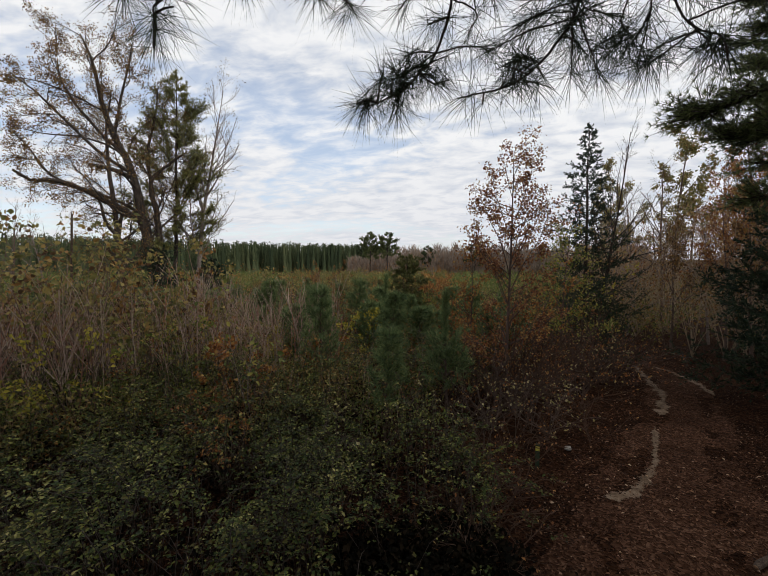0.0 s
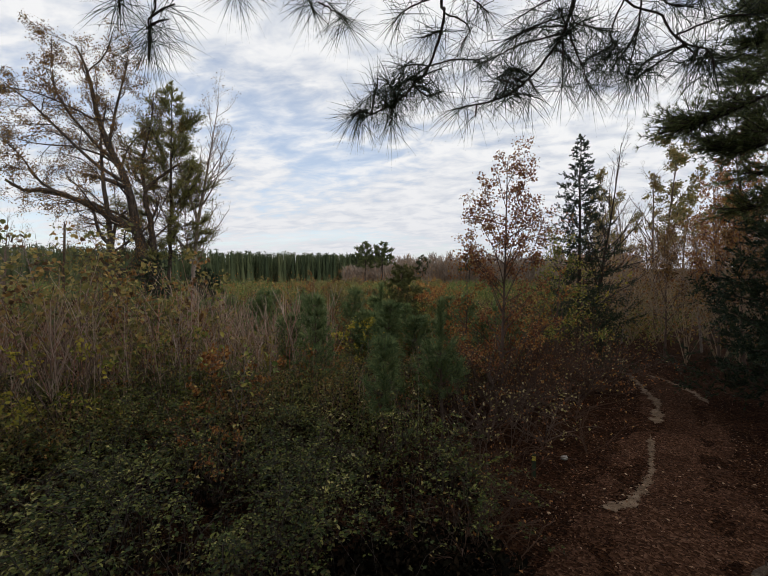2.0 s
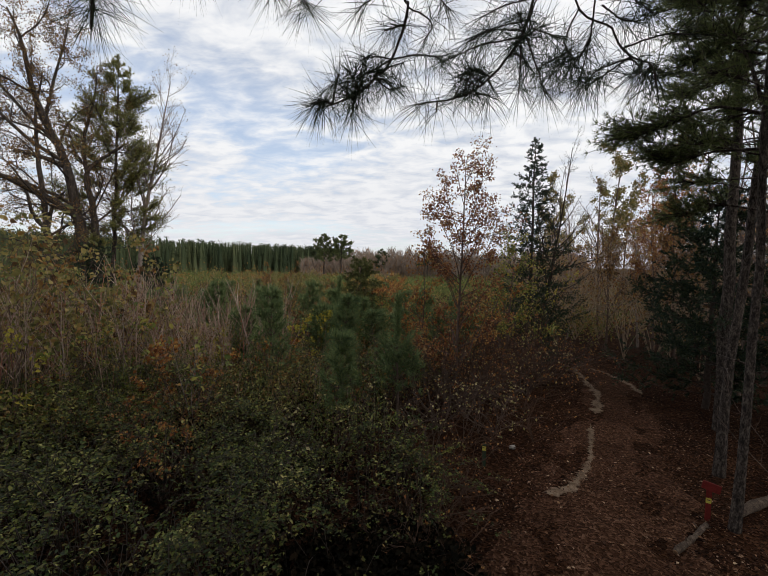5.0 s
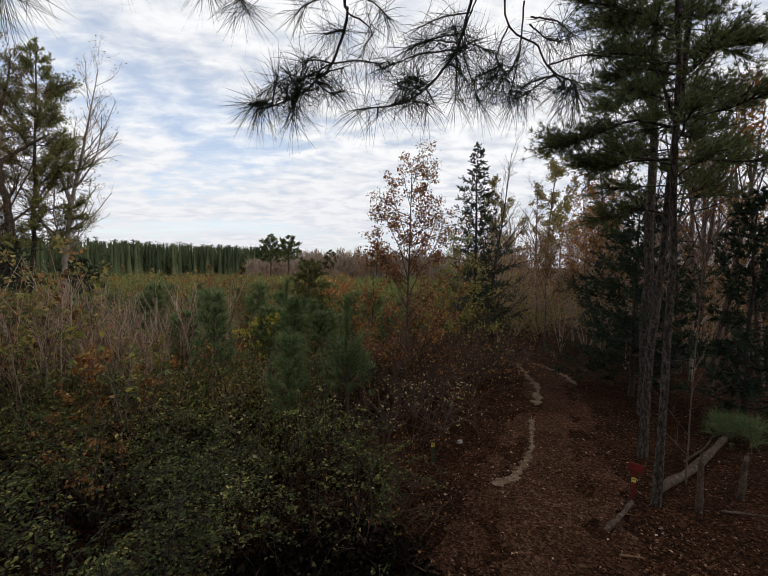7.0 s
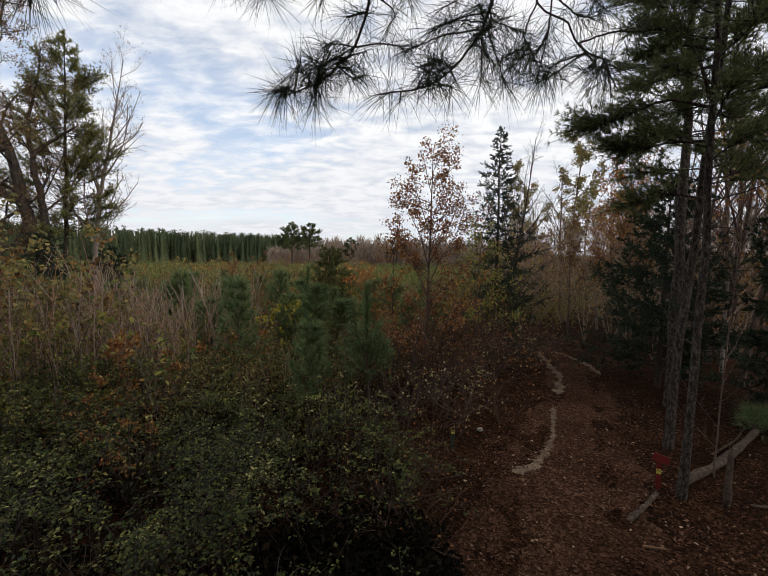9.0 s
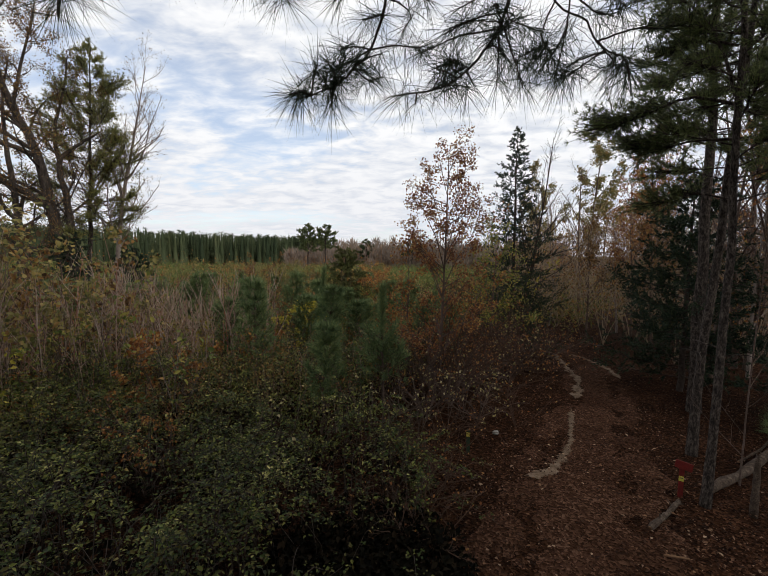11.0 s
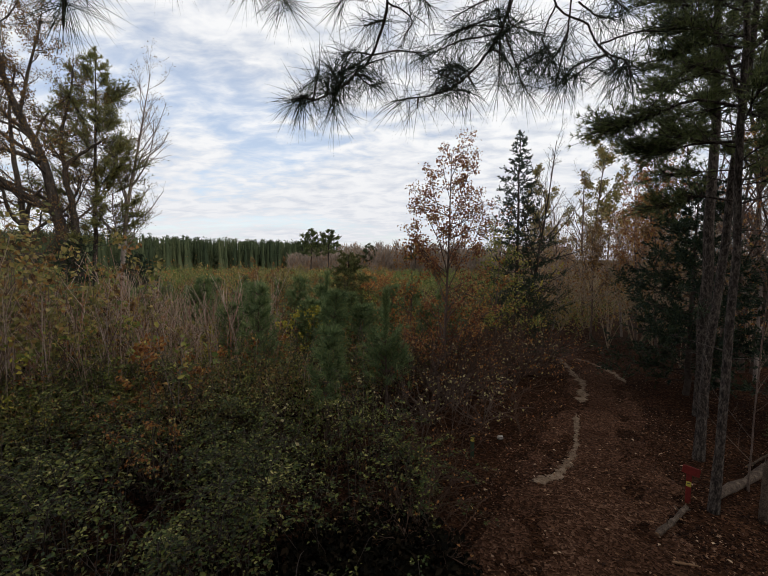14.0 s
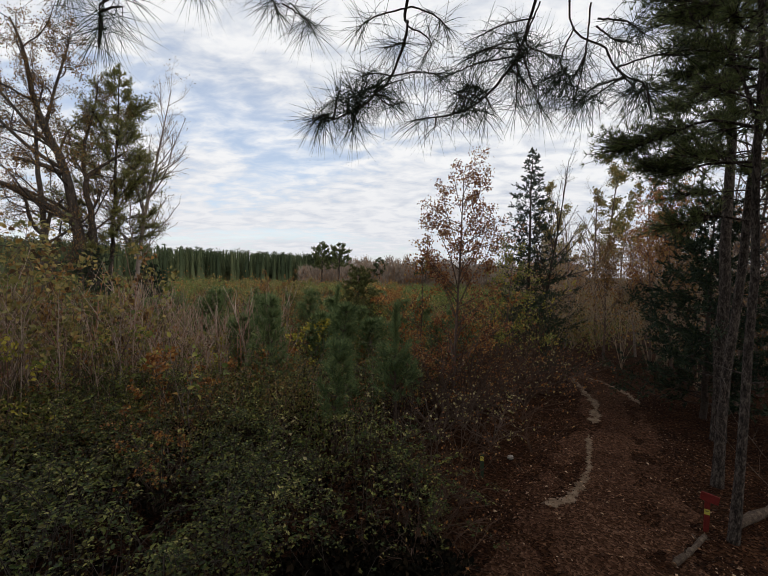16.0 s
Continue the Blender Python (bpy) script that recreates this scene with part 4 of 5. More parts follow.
def cedar_tree(name, label, at, height, reach, seed, limbs=90, narrow=1.0, group="", blade=0.10, per=7, low=0.06, wide=0.012, material=None):
    """An eastern cedar: a spire of rising limbs thickly set with short dark sprays."""
    rng = np.random.default_rng(seed)
    root = thing(name, label, "cedar tree", (at[0], at[1], float(gz(*at))), group)
    wood, green = Soup(), Soup()
    trunk = np.array([(rng.normal(0, 0.015), rng.normal(0, 0.015), u * height) for u in np.linspace(0, 1, 14)])
    wood.tube(trunk, np.linspace(0.018 * height * 0.5 + 0.03, 0.008, 14), 8)
    spots, aims = [], []
    for k in range(limbs):
        u = low + (1 - low) * (k + rng.uniform(0, 1)) / limbs
        a = k * 2.39996 + rng.normal(0, 0.3)
        ln = reach * ((1 - u) ** (0.85 * narrow) + 0.05) * rng.uniform(0.6, 1.2)
        c = np.array([0, 0, u * height])
        q = course(rng, c, unit(np.array([math.cos(a), math.sin(a), rng.uniform(-0.15, 0.35) + 0.25 * u])), ln, 5, 0.07, 0.035)
        wood.tube(q, np.linspace(0.016 * (1.2 - u), 0.004, 6), 4)
        for _ in range(int(17 * ln + 3)):
            f = rng.uniform(0.15, 1.0) * 5
            i = min(int(f), 4)
            p, t = q[i] + (q[i + 1] - q[i]) * (f - i), unit(q[i + 1] - q[i])
            sh = course(rng, p, unit(t * 0.7 + rng.normal(0, 0.5, 3)), rng.uniform(0.10, 0.30) * (0.22 + ln * 0.5), 3, 0.12, 0.02)
            for m in (1, 2, 3):
                spots.append(sh[m])
                aims.append(sh[m] - sh[m - 1])
    part("trunk", wood, M_DARK_TWIG, root)
    needles(green, rng, spots, aims, per, blade, wide, spread=0.7)
    part("crown", green, material or M_CEDAR, root)
    return root


cedar_tree("cedar_tree", "dark green spire-shaped cedar at the bend of the path", (4.27, 15.4), 8.0, 2.0, 71, limbs=190, narrow=1.05, blade=0.07, per=10, wide=0.009)
cedar_tree("cedar_tree", "bushy dark cedar beside the path under the pines", (7.15, 10.3), 5.3, 1.9, 72, limbs=140, narrow=0.62, per=5, wide=0.014)
cedar_tree("cedar_tree", "dark cedar at the edge of the wood", (8.15, 8.1), 5.0, 1.5, 73, limbs=95, narrow=0.8)
cedar_tree("cedar_tree", "low dark cedar with spreading boughs at the bend", (4.2, 13.9), 2.6, 1.1, 74, limbs=46, narrow=0.7)

cedar_tree("cedar_tree", "low dark evergreen at the foot of the old trees", (-15.2, 18.2), 4.1, 1.5, 76, limbs=60, narrow=0.5, wide=0.02)
cedar_tree("cedar_tree", "low dark evergreen at the foot of the old trees", (-13.2, 19.6), 3.5, 1.4, 77, limbs=50, narrow=0.5, wide=0.02)

# young oak and other slim trees by the path
guided_tree("young_oak", "slim young oak with thin rust-brown leaves", "tree",
            [([(1.05, 9.95, 0), (1.05, 9.95, 1.2), (1.09, 9.94, 2.8), (1.13, 9.93, 4.4), (1.15, 9.93, 5.9)], 0.05, 0.008),
             ([(1.08, 9.94, 2.3), (0.8, 9.9, 3.0), (0.42, 9.85, 3.6), (0.25, 9.85, 4.1)], 0.016, 0.005),
             ([(1.09, 9.94, 2.6), (1.4, 9.9, 3.3), (1.75, 9.9, 3.9), (1.95, 9.95, 4.5)], 0.016, 0.005),
             ([(1.1, 9.94, 3.0), (0.85, 9.7, 3.8), (0.55, 9.55, 4.4), (0.45, 9.5, 4.9)], 0.014, 0.004),
             ([(1.11, 9.94, 3.3), (1.35, 10.2, 4.1), (1.65, 10.4, 4.7), (1.75, 10.45, 5.2)], 0.014, 0.004),
             ([(1.12, 9.93, 3.8), (0.9, 10.0, 4.5), (0.72, 10.05, 5.1), (0.7, 10.05, 5.5)], 0.011, 0.004),
             ([(1.13, 9.93, 4.1), (1.35, 9.8, 4.8), (1.5, 9.75, 5.3), (1.52, 9.7, 5.6)], 0.011, 0.004)],
            [(28, 58, 0.28, 0.14, 0.09, 0.04, 5, 4), (5, 42, 0.42, 0.2, 0.14, 0.03, 4, 3)], 55, M_BROWN_TWIG, M_YOUNG_OAK, 0.062, 8000, counts=[34, 9, 9, 9, 9, 8, 8], flat=0.3)
guided_tree("young_oak", "smaller young oak with rusty leaves beside the thicket", "tree",
            [([(0.2, 10.6, 0), (0.2, 10.6, 1.2), (0.25, 10.6, 2.6), (0.22, 10.6, 3.9)], 0.03, 0.006)],
            [(20, 50, 0.28, 0.2, 0.08, 0.08, 5, 4), (5, 42, 0.42, 0.25, 0.14, 0.05, 4, 3)], 56, M_BROWN_TWIG, M_RUST, 0.065, 1300, flat=0.3)
guided_tree("yellowing_sapling", "slim sapling with yellow-brown leaves before the cedar", "tree",
            [([(2.6, 11.6, 0), (2.65, 11.6, 1.4), (2.7, 11.6, 2.8), (2.8, 11.6, 4.0)], 0.035, 0.006)],
            [(22, 50, 0.30, 0.2, 0.1, 0.06, 5, 4), (5, 42, 0.42, 0.25, 0.14, 0.05, 4, 3)], 57, M_BROWN_TWIG, M_YGREEN, 0.07, 2400, flat=0.3)
guided_tree("bare_tree", "slim crooked bare tree behind the cedar", "tree",
            [([(4.6, 15.2, 0), (4.76, 15.27, 1.7), (5.0, 15.2, 3.6), (5.2, 15.1, 5.2), (5.45, 15.04, 7.6)], 0.07, 0.01)],
            SPEC_BARE, 58, M_DARK_TWIG, None, 0, 0, counts=[16])

# ---- the pine bough overhead ----


def overhead_pine():
    """The pine behind the viewpoint whose long drooping limbs hang into view."""
    rng = np.random.default_rng(81)
    base = np.array([0.9, -2.2, float(gz(0.9, -2.2))])
    root = thing("overhanging_pine", "large pine whose long-needled boughs hang over the viewpoint", "pine tree", base)
    wood, green = Soup(), Soup()
    trunk = smooth_line([(0.9, -2.2, 0), (0.92, -2.2, 4), (0.88, -2.15, 8), (0.95, -2.2, 13)], 18) - base
    wood.tube(trunk, np.linspace(0.2, 0.04, 18), 12)
    hub = np.array([0.9, -2.1, 6.2])

    def twig(pts, r0, r1, joined=None):
        pts = ([tuple(joined), ((joined[0] + 2 * pts[0][0]) / 3, 0.6, 5.2)] if joined is not None else []) + list(pts)
        q = smooth_line(pts, 6 * len(pts))
        q[1:-1] += rng.normal(0, 0.0012, (len(q) - 2, 3))
        wood.tube(q - base, np.linspace(r0, r1, len(q)), 6)
        return q

    def tuft(p, aim, count=74, length=0.14):
        """Long needles in threes from the end of a shoot, arching down."""
        p, aim = np.asarray(p, float), unit(np.asarray(aim, float))
        for k in range(count):
            d = unit(aim * rng.uniform(-0.1, 0.85) + unit(rng.normal(0, 1, 3)) + np.array([0, 0, -0.15]))
            ln = length * rng.uniform(0.7, 1.12)
            o = p - aim * rng.uniform(0, 0.07)
            q = np.array([o, o + d * ln * 0.5 + (0, 0, -0.006), o + d * ln + (0, 0, -0.03 * rng.uniform(0.3, 1.4))]) - base
            sd = unit(np.cross(d, rng.normal(0, 1, 3))) * 0.0008
            green.add(np.stack([q[0] - sd, q[0] + sd, q[1] + sd, q[1] - sd, q[2]]), quad=[(0, 1, 2, 3)], tri=[(3, 2, 4)])

    mains = [[(-0.05, 1.55, 4.50), (-0.06, 1.6, 4.36), (-0.12, 1.6, 4.17), (-0.18, 1.59, 4.1), (-0.24, 1.58, 4.04), (-0.34, 1.56, 3.99), (-0.40, 1.55, 3.97)],
             [(0.43, 1.5, 4.5), (0.36, 1.56, 4.24), (0.32, 1.57, 4.17), (0.25, 1.58, 4.09), (0.18, 1.59, 4.04), (0.11, 1.6, 4.02), (-0.03, 1.6, 4.0)],
             [(0.52, 1.5, 4.45), (0.64, 1.49, 4.2), (0.66, 1.48, 4.14), (0.7, 1.46, 4.09), (0.74, 1.44, 4.06), (0.76, 1.43, 4.0)],
             [(-0.9, 1.05, 4.5), (-0.92, 1.14, 4.24), (-0.94, 1.13, 4.15), (-0.93, 1.13, 4.09)],
             [(-0.6, 1.3, 4.6), (-0.56, 1.4, 4.42), (-0.51, 1.42, 4.30)]]
    for k, pts in enumerate(mains):
        q = twig(pts, 0.0072 if k < 2 else 0.0042, 0.0026, hub + (0, 0, 0.15 * k))
        tuft(q[-1], q[-1] - q[-3], 120 if k == 3 else 70, 0.17 if k == 3 else 0.14)
        for i in range(len(q) - (20 if k < 2 else 10), len(q) - 3, 3):       # short spurs all along the hanging end
            d = unit(q[i + 1] - q[i] + rng.normal(0, 0.8, 3))
            e = q[i] + d * rng.uniform(0.03, 0.10)
            wood.tube(np.array([q[i], (q[i] + e) / 2 + (0, 0, 0.006), e]) - base, (0.004, 0.0035, 0.0025), 4)
            tuft(e, d, int(rng.integers(24, 44)))
    shoots = [[(0.37, 1.56, 4.22), (0.41, 1.55, 4.1), (0.44, 1.54, 4.0)], [(0.35, 1.56, 4.2), (0.355, 1.57, 4.1), (0.35, 1.56, 4.02)],
              [(0.67, 1.475, 4.13), (0.71, 1.44, 4.04), (0.68, 1.45, 4.02)], [(0.58, 1.49, 4.36), (0.57, 1.5, 4.18), (0.54, 1.51, 4.02)],
              [(0.42, 1.54, 4.4), (0.38, 1.55, 4.26), (0.47, 1.53, 4.2)], [(-0.18, 1.59, 4.1), (-0.13, 1.6, 4.06), (-0.07, 1.6, 4.07)],
              [(-0.24, 1.58, 4.04), (-0.26, 1.57, 4.0), (-0.27, 1.58, 3.95)], [(0.22, 1.58, 4.07), (0.17, 1.58, 4.10), (0.13, 1.59, 4.1)],
              [(0.69, 1.465, 4.1), (0.62, 1.48, 4.05), (0.55, 1.5, 4.01)], [(-0.06, 1.6, 4.36), (0.03, 1.6, 4.30), (0.0, 1.6, 4.23)],
              [(-0.07, 1.6, 4.3), (-0.1, 1.6, 4.29), (-0.15, 1.59, 4.27)], [(0.34, 1.56, 4.22), (0.2, 1.58, 4.2), (0.08, 1.6, 4.16)],
              [(0.4, 1.55, 4.35), (0.3, 1.57, 4.34), (0.21, 1.59, 4.31)], [(0.38, 1.56, 4.28), (0.25, 1.58, 4.26), (0.16, 1.59, 4.22)],
              [(-0.12, 1.6, 4.17), (-0.2, 1.59, 4.12), (-0.25, 1.58, 4.09)], [(0.57, 1.5, 4.18), (0.54, 1.51, 4.12), (0.51, 1.52, 4.08)],
              [(0.6, 1.48, 4.3), (0.68, 1.45, 4.27), (0.73, 1.42, 4.21)], [(-0.5, 1.42, 4.34), (-0.43, 1.45, 4.31), (-0.39, 1.46, 4.26)],
              [(-0.9, 1.1, 4.3), (-1.0, 1.1, 4.25), (-1.03, 1.12, 4.18)], [(-0.6, 1.35, 4.45), (-0.72, 1.33, 4.38), (-0.77, 1.31, 4.33)],
              [(-0.05, 1.58, 4.42), (0.04, 1.6, 4.4), (0.1, 1.6, 4.34)], [(-0.05, 1.58, 4.42), (-0.2, 1.58, 4.38), (-0.26, 1.58, 4.33)],
              [(0.67, 1.475, 4.13), (0.76, 1.42, 4.14), (0.84, 1.38, 4.12)], [(0.41, 1.55, 4.1), (0.45, 1.53, 4.12), (0.5, 1.52, 4.14)]]
    shoots += [[(0.69, 1.46, 4.09), (0.6, 1.5, 4.07), (0.55, 1.52, 4.015)], [(0.54, 1.53, 4.3), (0.5, 1.54, 4.19), (0.53, 1.53, 4.12)],
               [(0.52, 1.53, 4.16), (0.49, 1.55, 4.11), (0.45, 1.55, 4.07)], [(0.6, 1.49, 4.28), (0.66, 1.47, 4.22), (0.7, 1.45, 4.2)]]
    for k in range(18):      # finer shoots between the named ones
        m = mains[k % 2]
        i = int(rng.integers(1, len(m) - 1))
        p = np.array(m[i])
        e = p + np.array([rng.uniform(-0.16, 0.20), rng.uniform(-0.1, 0.1), rng.uniform(-0.06, 0.10)])
        shoots.append([tuple(p), tuple((p + e) / 2 + (0, 0, 0.012)), tuple(e)])
    for pts in shoots:
        q = twig(pts, 0.0032, 0.002)
        tuft(q[-1], q[-1] - q[-4], int(rng.integers(56, 88)))
        tuft(q[9], q[11] - q[7], int(rng.integers(22, 44)), 0.125)
    # the crown above, out of view, which shades the ground
    spots, aims = [], []
    for k in range(64):
        u = 0.5 + 0.5 * (k + rng.uniform(0, 1)) / 64
        c = np.array([np.interp(u, np.linspace(0, 1, 18), trunk[:, a]) for a in range(3)])
        a = k * 2.4
        ln = 7.5 * (1.25 - u) * rng.uniform(0.7, 1.1) + 0.5
        q = course(rng, c, unit(np.array([math.cos(a), math.sin(a), 0.45])), ln, 6, 0.06, 0.05)
        wood.tube(q, np.linspace(0.04, 0.008, 7), 5)
        for _ in range(int(14 * ln)):
            f = rng.uniform(0.3, 1) * 6
            i = min(int(f), 5)
            p = q[i] + (q[i + 1] - q[i]) * (f - i)
            d = unit(q[i + 1] - q[i] + rng.normal(0, 0.5, 3))
            spots.append(p + d * 0.2)
            aims.append(d)
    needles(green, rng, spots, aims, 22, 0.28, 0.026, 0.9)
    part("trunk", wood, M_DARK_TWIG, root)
    part("crown", green, M_NEEDLE_BACKLIT, root)


overhead_pine()

# ---- young pines in the clearing ----


def young_pine(seed, height, per, wide, detail=1.0, leader=False):
    rng = np.random.default_rng(seed)
    root = thing("young_pine", "bushy young pine with long blue-green needles", "pine sapling", (0, 0, 0), "young pines of the clearing")
    wood, green, spots, aims = Soup(), Soup(), [], []
    trunk = course(rng, (0, 0, 0), (0, 0, 1), height, 8, 0.03, 0.05)
    wood.tube(trunk, np.linspace(0.014 * height, 0.006, 9), 6)
    for k in range(int(4 * height + 2)):
        spots.append(np.array([np.interp(0.55 + 0.45 * k / (4 * height + 1), np.linspace(0, 1, 9), trunk[:, a]) for a in range(3)]))
        aims.append(np.array([0, 0, 1.0]))
    if leader:        # a long unbranched top shoot, close-set with upright needles
        for u in np.linspace(0.70, 1.0, 26):
            spots.append(np.array([np.interp(u, np.linspace(0, 1, 9), trunk[:, a]) for a in range(3)]))
            aims.append(np.array([0, 0, 2.6]))
    for w in range(int(5 * detail) + 2):
        u = 0.30 + (0.32 if leader else 0.62) * w / (5 * detail + 1)
        c = np.array([np.interp(u, np.linspace(0, 1, 9), trunk[:, a]) for a in range(3)])
        for b in range(int(rng.integers(4, 6))):
            a = b * 1.3 + w + rng.uniform(-0.4, 0.4)
            ln = height * 0.26 * (1.12 - u) * rng.uniform(0.7, 1.2) + 0.08
            q = course(rng, c, unit(np.array([math.cos(a), math.sin(a), 0.45])), ln, 5, 0.06, 0.12)
            wood.tube(q if detail > 0.9 else q[::5], np.linspace(0.010, 0.004, 6 if detail > 0.9 else 2), 4 if detail > 0.9 else 3)
            for m in (2, 3, 4, 5):
                spots.append(q[m])
                aims.append(q[m] - q[m - 1])
            for _ in range(2):
                i = int(rng.integers(2, 5))
                d = unit(q[i + 1] - q[i] + rng.normal(0, 0.5, 3))
                spots.append(q[i] + d * ln * 0.35)
                aims.append(d)
    needles(green, rng, spots, aims, per, 0.19, wide, 0.75)
    part("trunk", wood, M_BROWN_TWIG, root)
    part("crown", green, M_NEEDLE_YOUNG, root)
    return root


kinds = [young_pine(91 + k, h, 26, 0.0065, leader=k == 2) for k, h in enumerate((2.75, 2.2, 2.9, 1.8))]
spots = [(-3.25, 8.95, 0, 1.0), (-1.42, 7.35, 1, 0.98), (-0.28, 8.0, 2, 0.95), (-2.6, 13.2, 2, 1.0), (-6.2, 12.4, 0, 1.0), (-6.55, 12.4, 3, 1.35), (-3.6, 13.6, 0, 1.0), (-4.2, 11.8, 1, 1.2), (-7.2, 15.4, 0, 0.95), (-2.05, 10.8, 1, 1.15), (-0.3, 14.0, 1, 1.1)]
for k, (x, y, v, sc) in enumerate(spots):
    m = Matrix.Translation((x, y, float(gz(x, y)))) @ Matrix.Rotation(k * 1.7, 4, "Z") @ Matrix.Scale(sc, 4)
    if k < 3 and v == k:
        kinds[v].matrix_basis = m
    else:
        c = copy_thing(kinds[v], m)
        c.scale = (sc, sc, sc)
kinds[3].matrix_basis = Matrix.Translation((-4.4, 10.6, float(gz(-4.4, 10.6))))
far_kinds = [young_pine(101 + k, h, p, w, 0.8) for k, (h, p, w) in enumerate(((2.1, 11, 0.016), (1.8, 6, 0.03)))]
rng = np.random.default_rng(111)
first = {0: True, 1: True}
made = 0
while made < 150:
    yaw, d = radians(rng.uniform(-9, 52)), 11.5 * (6 ** rng.uniform(0, 1) ** 1.15)
    x, y = -math.sin(yaw) * d, math.cos(yaw) * d
    if not clear_of_path(x, y, 3.0)[0] or (d < 14 and math.degrees(yaw) > 28) or min(math.hypot(x - q[0], y - q[1]) for q in spots) < 1.0:
        continue
    k, sc = (0 if d < 26 else 1), rng.uniform(0.65, 1.15)
    m = Matrix.Translation((x, y, float(gz(x, y)))) @ Matrix.Rotation(rng.uniform(0, 6.28), 4, "Z") @ Matrix.Scale(sc, 4)
    if first[k]:
        far_kinds[k].matrix_basis, first[k] = m, False
    else:
        c = copy_thing(far_kinds[k], m)
        c.scale = (sc, sc, sc)
    made += 1

rng = np.random.default_rng(117)
s = Soup()
for k in range(1300):     # the rows beyond, too far to tell apart
    yaw, d = radians(rng.uniform(-14, 56)), 42 * 4 ** rng.uniform(0, 1)
    x, y = -math.sin(yaw) * d, math.cos(yaw) * d
    h = rng.uniform(1.4, 2.7)
    c = np.array([x, y, float(gz(x, y))]) + rng.uniform(0, 1, (16, 3)) ** (1, 1, 0.8) * np.array([0, 0, h]) + rng.normal(0, 0.28, (16, 3)) * (1, 1, 0.2)
    needles(s, rng, c, np.tile([0, 0, 1.0], (16, 1)), 3, 0.5, 0.05, 0.9)
stuff("far_young_pines", s, M_FAR_YOUNG, "rows of small planted pines across the far field", "pine saplings")
cedar_tree("cedar_tree", "dense olive-green young cedar in the clearing", (-2.35, 17.4), 3.5, 1.15, 75, limbs=90, narrow=0.4, blade=0.12, material=M_CEDAR_OLIVE)

# ---- shrubs ----


def shrub(name, label, at, height, spread, stems, seed, bark, leaf, leaf_size, leaf_count, group="", twiggy=5, thick=0.012, flat=0.3, lift=0.05, broad=False, wander=0.10):
    """Several stems from one root, with twigs and leaves."""
    rng = np.random.default_rng(seed)
    root = thing(name, label, "shrub", (at[0], at[1], float(gz(*at))), group)
    wood, tips = Soup(), []
    for k in range(stems):
        a = k * 2.4 + rng.uniform(-0.5, 0.5)
        o = 0.004
        d = unit(np.array([math.cos(a) * spread, math.sin(a) * spread, 1.0]))
        q = course(rng, (math.cos(a) * o * spread, math.sin(a) * o * spread, 0), d, height * rng.uniform(0.65, 1.1), 7, wander, lift)
        wood.tube(q, np.linspace(thick, 0.004, 8), 5)
        dress(rng, wood, q, thick, 0.004, [(twiggy, 45, 0.4, 0.25, 0.14, 0.04, 4, 3), (3, 48, 0.5, 0.2, 0.18, 0.02, 3, 3)], 0, tips)
    part("stem", wood, bark, root)
    if leaf_count:
        pick = rng.integers(0, len(tips), leaf_count)
        p = np.array([tips[k][0] for k in pick]) + rng.normal(0, leaf_size * 0.6, (leaf_count, 3))
        s = Soup()
        (oval_leaves if broad else leaves)(s, rng, p, np.full(leaf_count, leaf_size), flat=flat, aspect=0.7)
        part("foliage", s, leaf, root)
    return root


shrub("broadleaf_sapling", "young sapling with large yellow-green leaves", (-3.9, 6.95), 2.35, 0.10, 3, 121, M_GREY_TWIG, M_YGREEN, 0.11, 60, flat=0.5, broad=True, lift=0.12)
shrub("rusty_shrub", "low shrub with orange-brown autumn leaves", (-3.5, 5.25), 1.55, 0.5, 6, 122, M_BROWN_TWIG, M_RUST, 0.05, 340)
shrub("broadleaf_sapling", "bare-stemmed sapling with a few yellow leaves", (-5.5, 7.6), 2.6, 0.3, 4, 123, M_GREY_TWIG, M_YGREEN, 0.12, 60, flat=0.45, broad=True)
rng = np.random.default_rng(131)
for k in range(46):      # bare thicket along the path's left side
    u = rng.uniform(0, 1)
    y = 7.9 + 6.4 * u
    x = float(np.interp(y, TRACK[:, 1], TRACK[:, 0])) - rng.uniform(2.1 if y < 9.5 else 1.6, 4.1)
    shrub("bare_shrub", "tangled bare brown shrub of the path-side thicket", (x, y), rng.uniform(1.5, 2.7), 0.8, 7, 140 + k, M_BROWN_TWIG if k % 3 == 1 else M_THICKET, (M_RUST, M_PALE, M_YOUNG_OAK, M_RUST)[k % 4], 0.055, int(rng.integers(40, 150)), "bare thicket by the path", 6, 0.014, lift=-0.03, wander=0.24)
shrub("rusty_shrub", "orange-leaved shrub round the foot of the young oak", (1.45, 10.5), 3.0, 0.35, 7, 124, M_BROWN_TWIG, M_RUST, 0.06, 1100)
shrub("rusty_shrub", "orange-leaved shrub round the foot of the young oak", (0.6, 10.3), 2.7, 0.35, 6, 125, M_BROWN_TWIG, M_RUST, 0.06, 800)
shrub("yellow_shrub", "yellow-leaved shrub before the cedar", (3.0, 12.6), 3.2, 0.35, 6, 126, M_BROWN_TWIG, M_YELLOW, 0.065, 520)
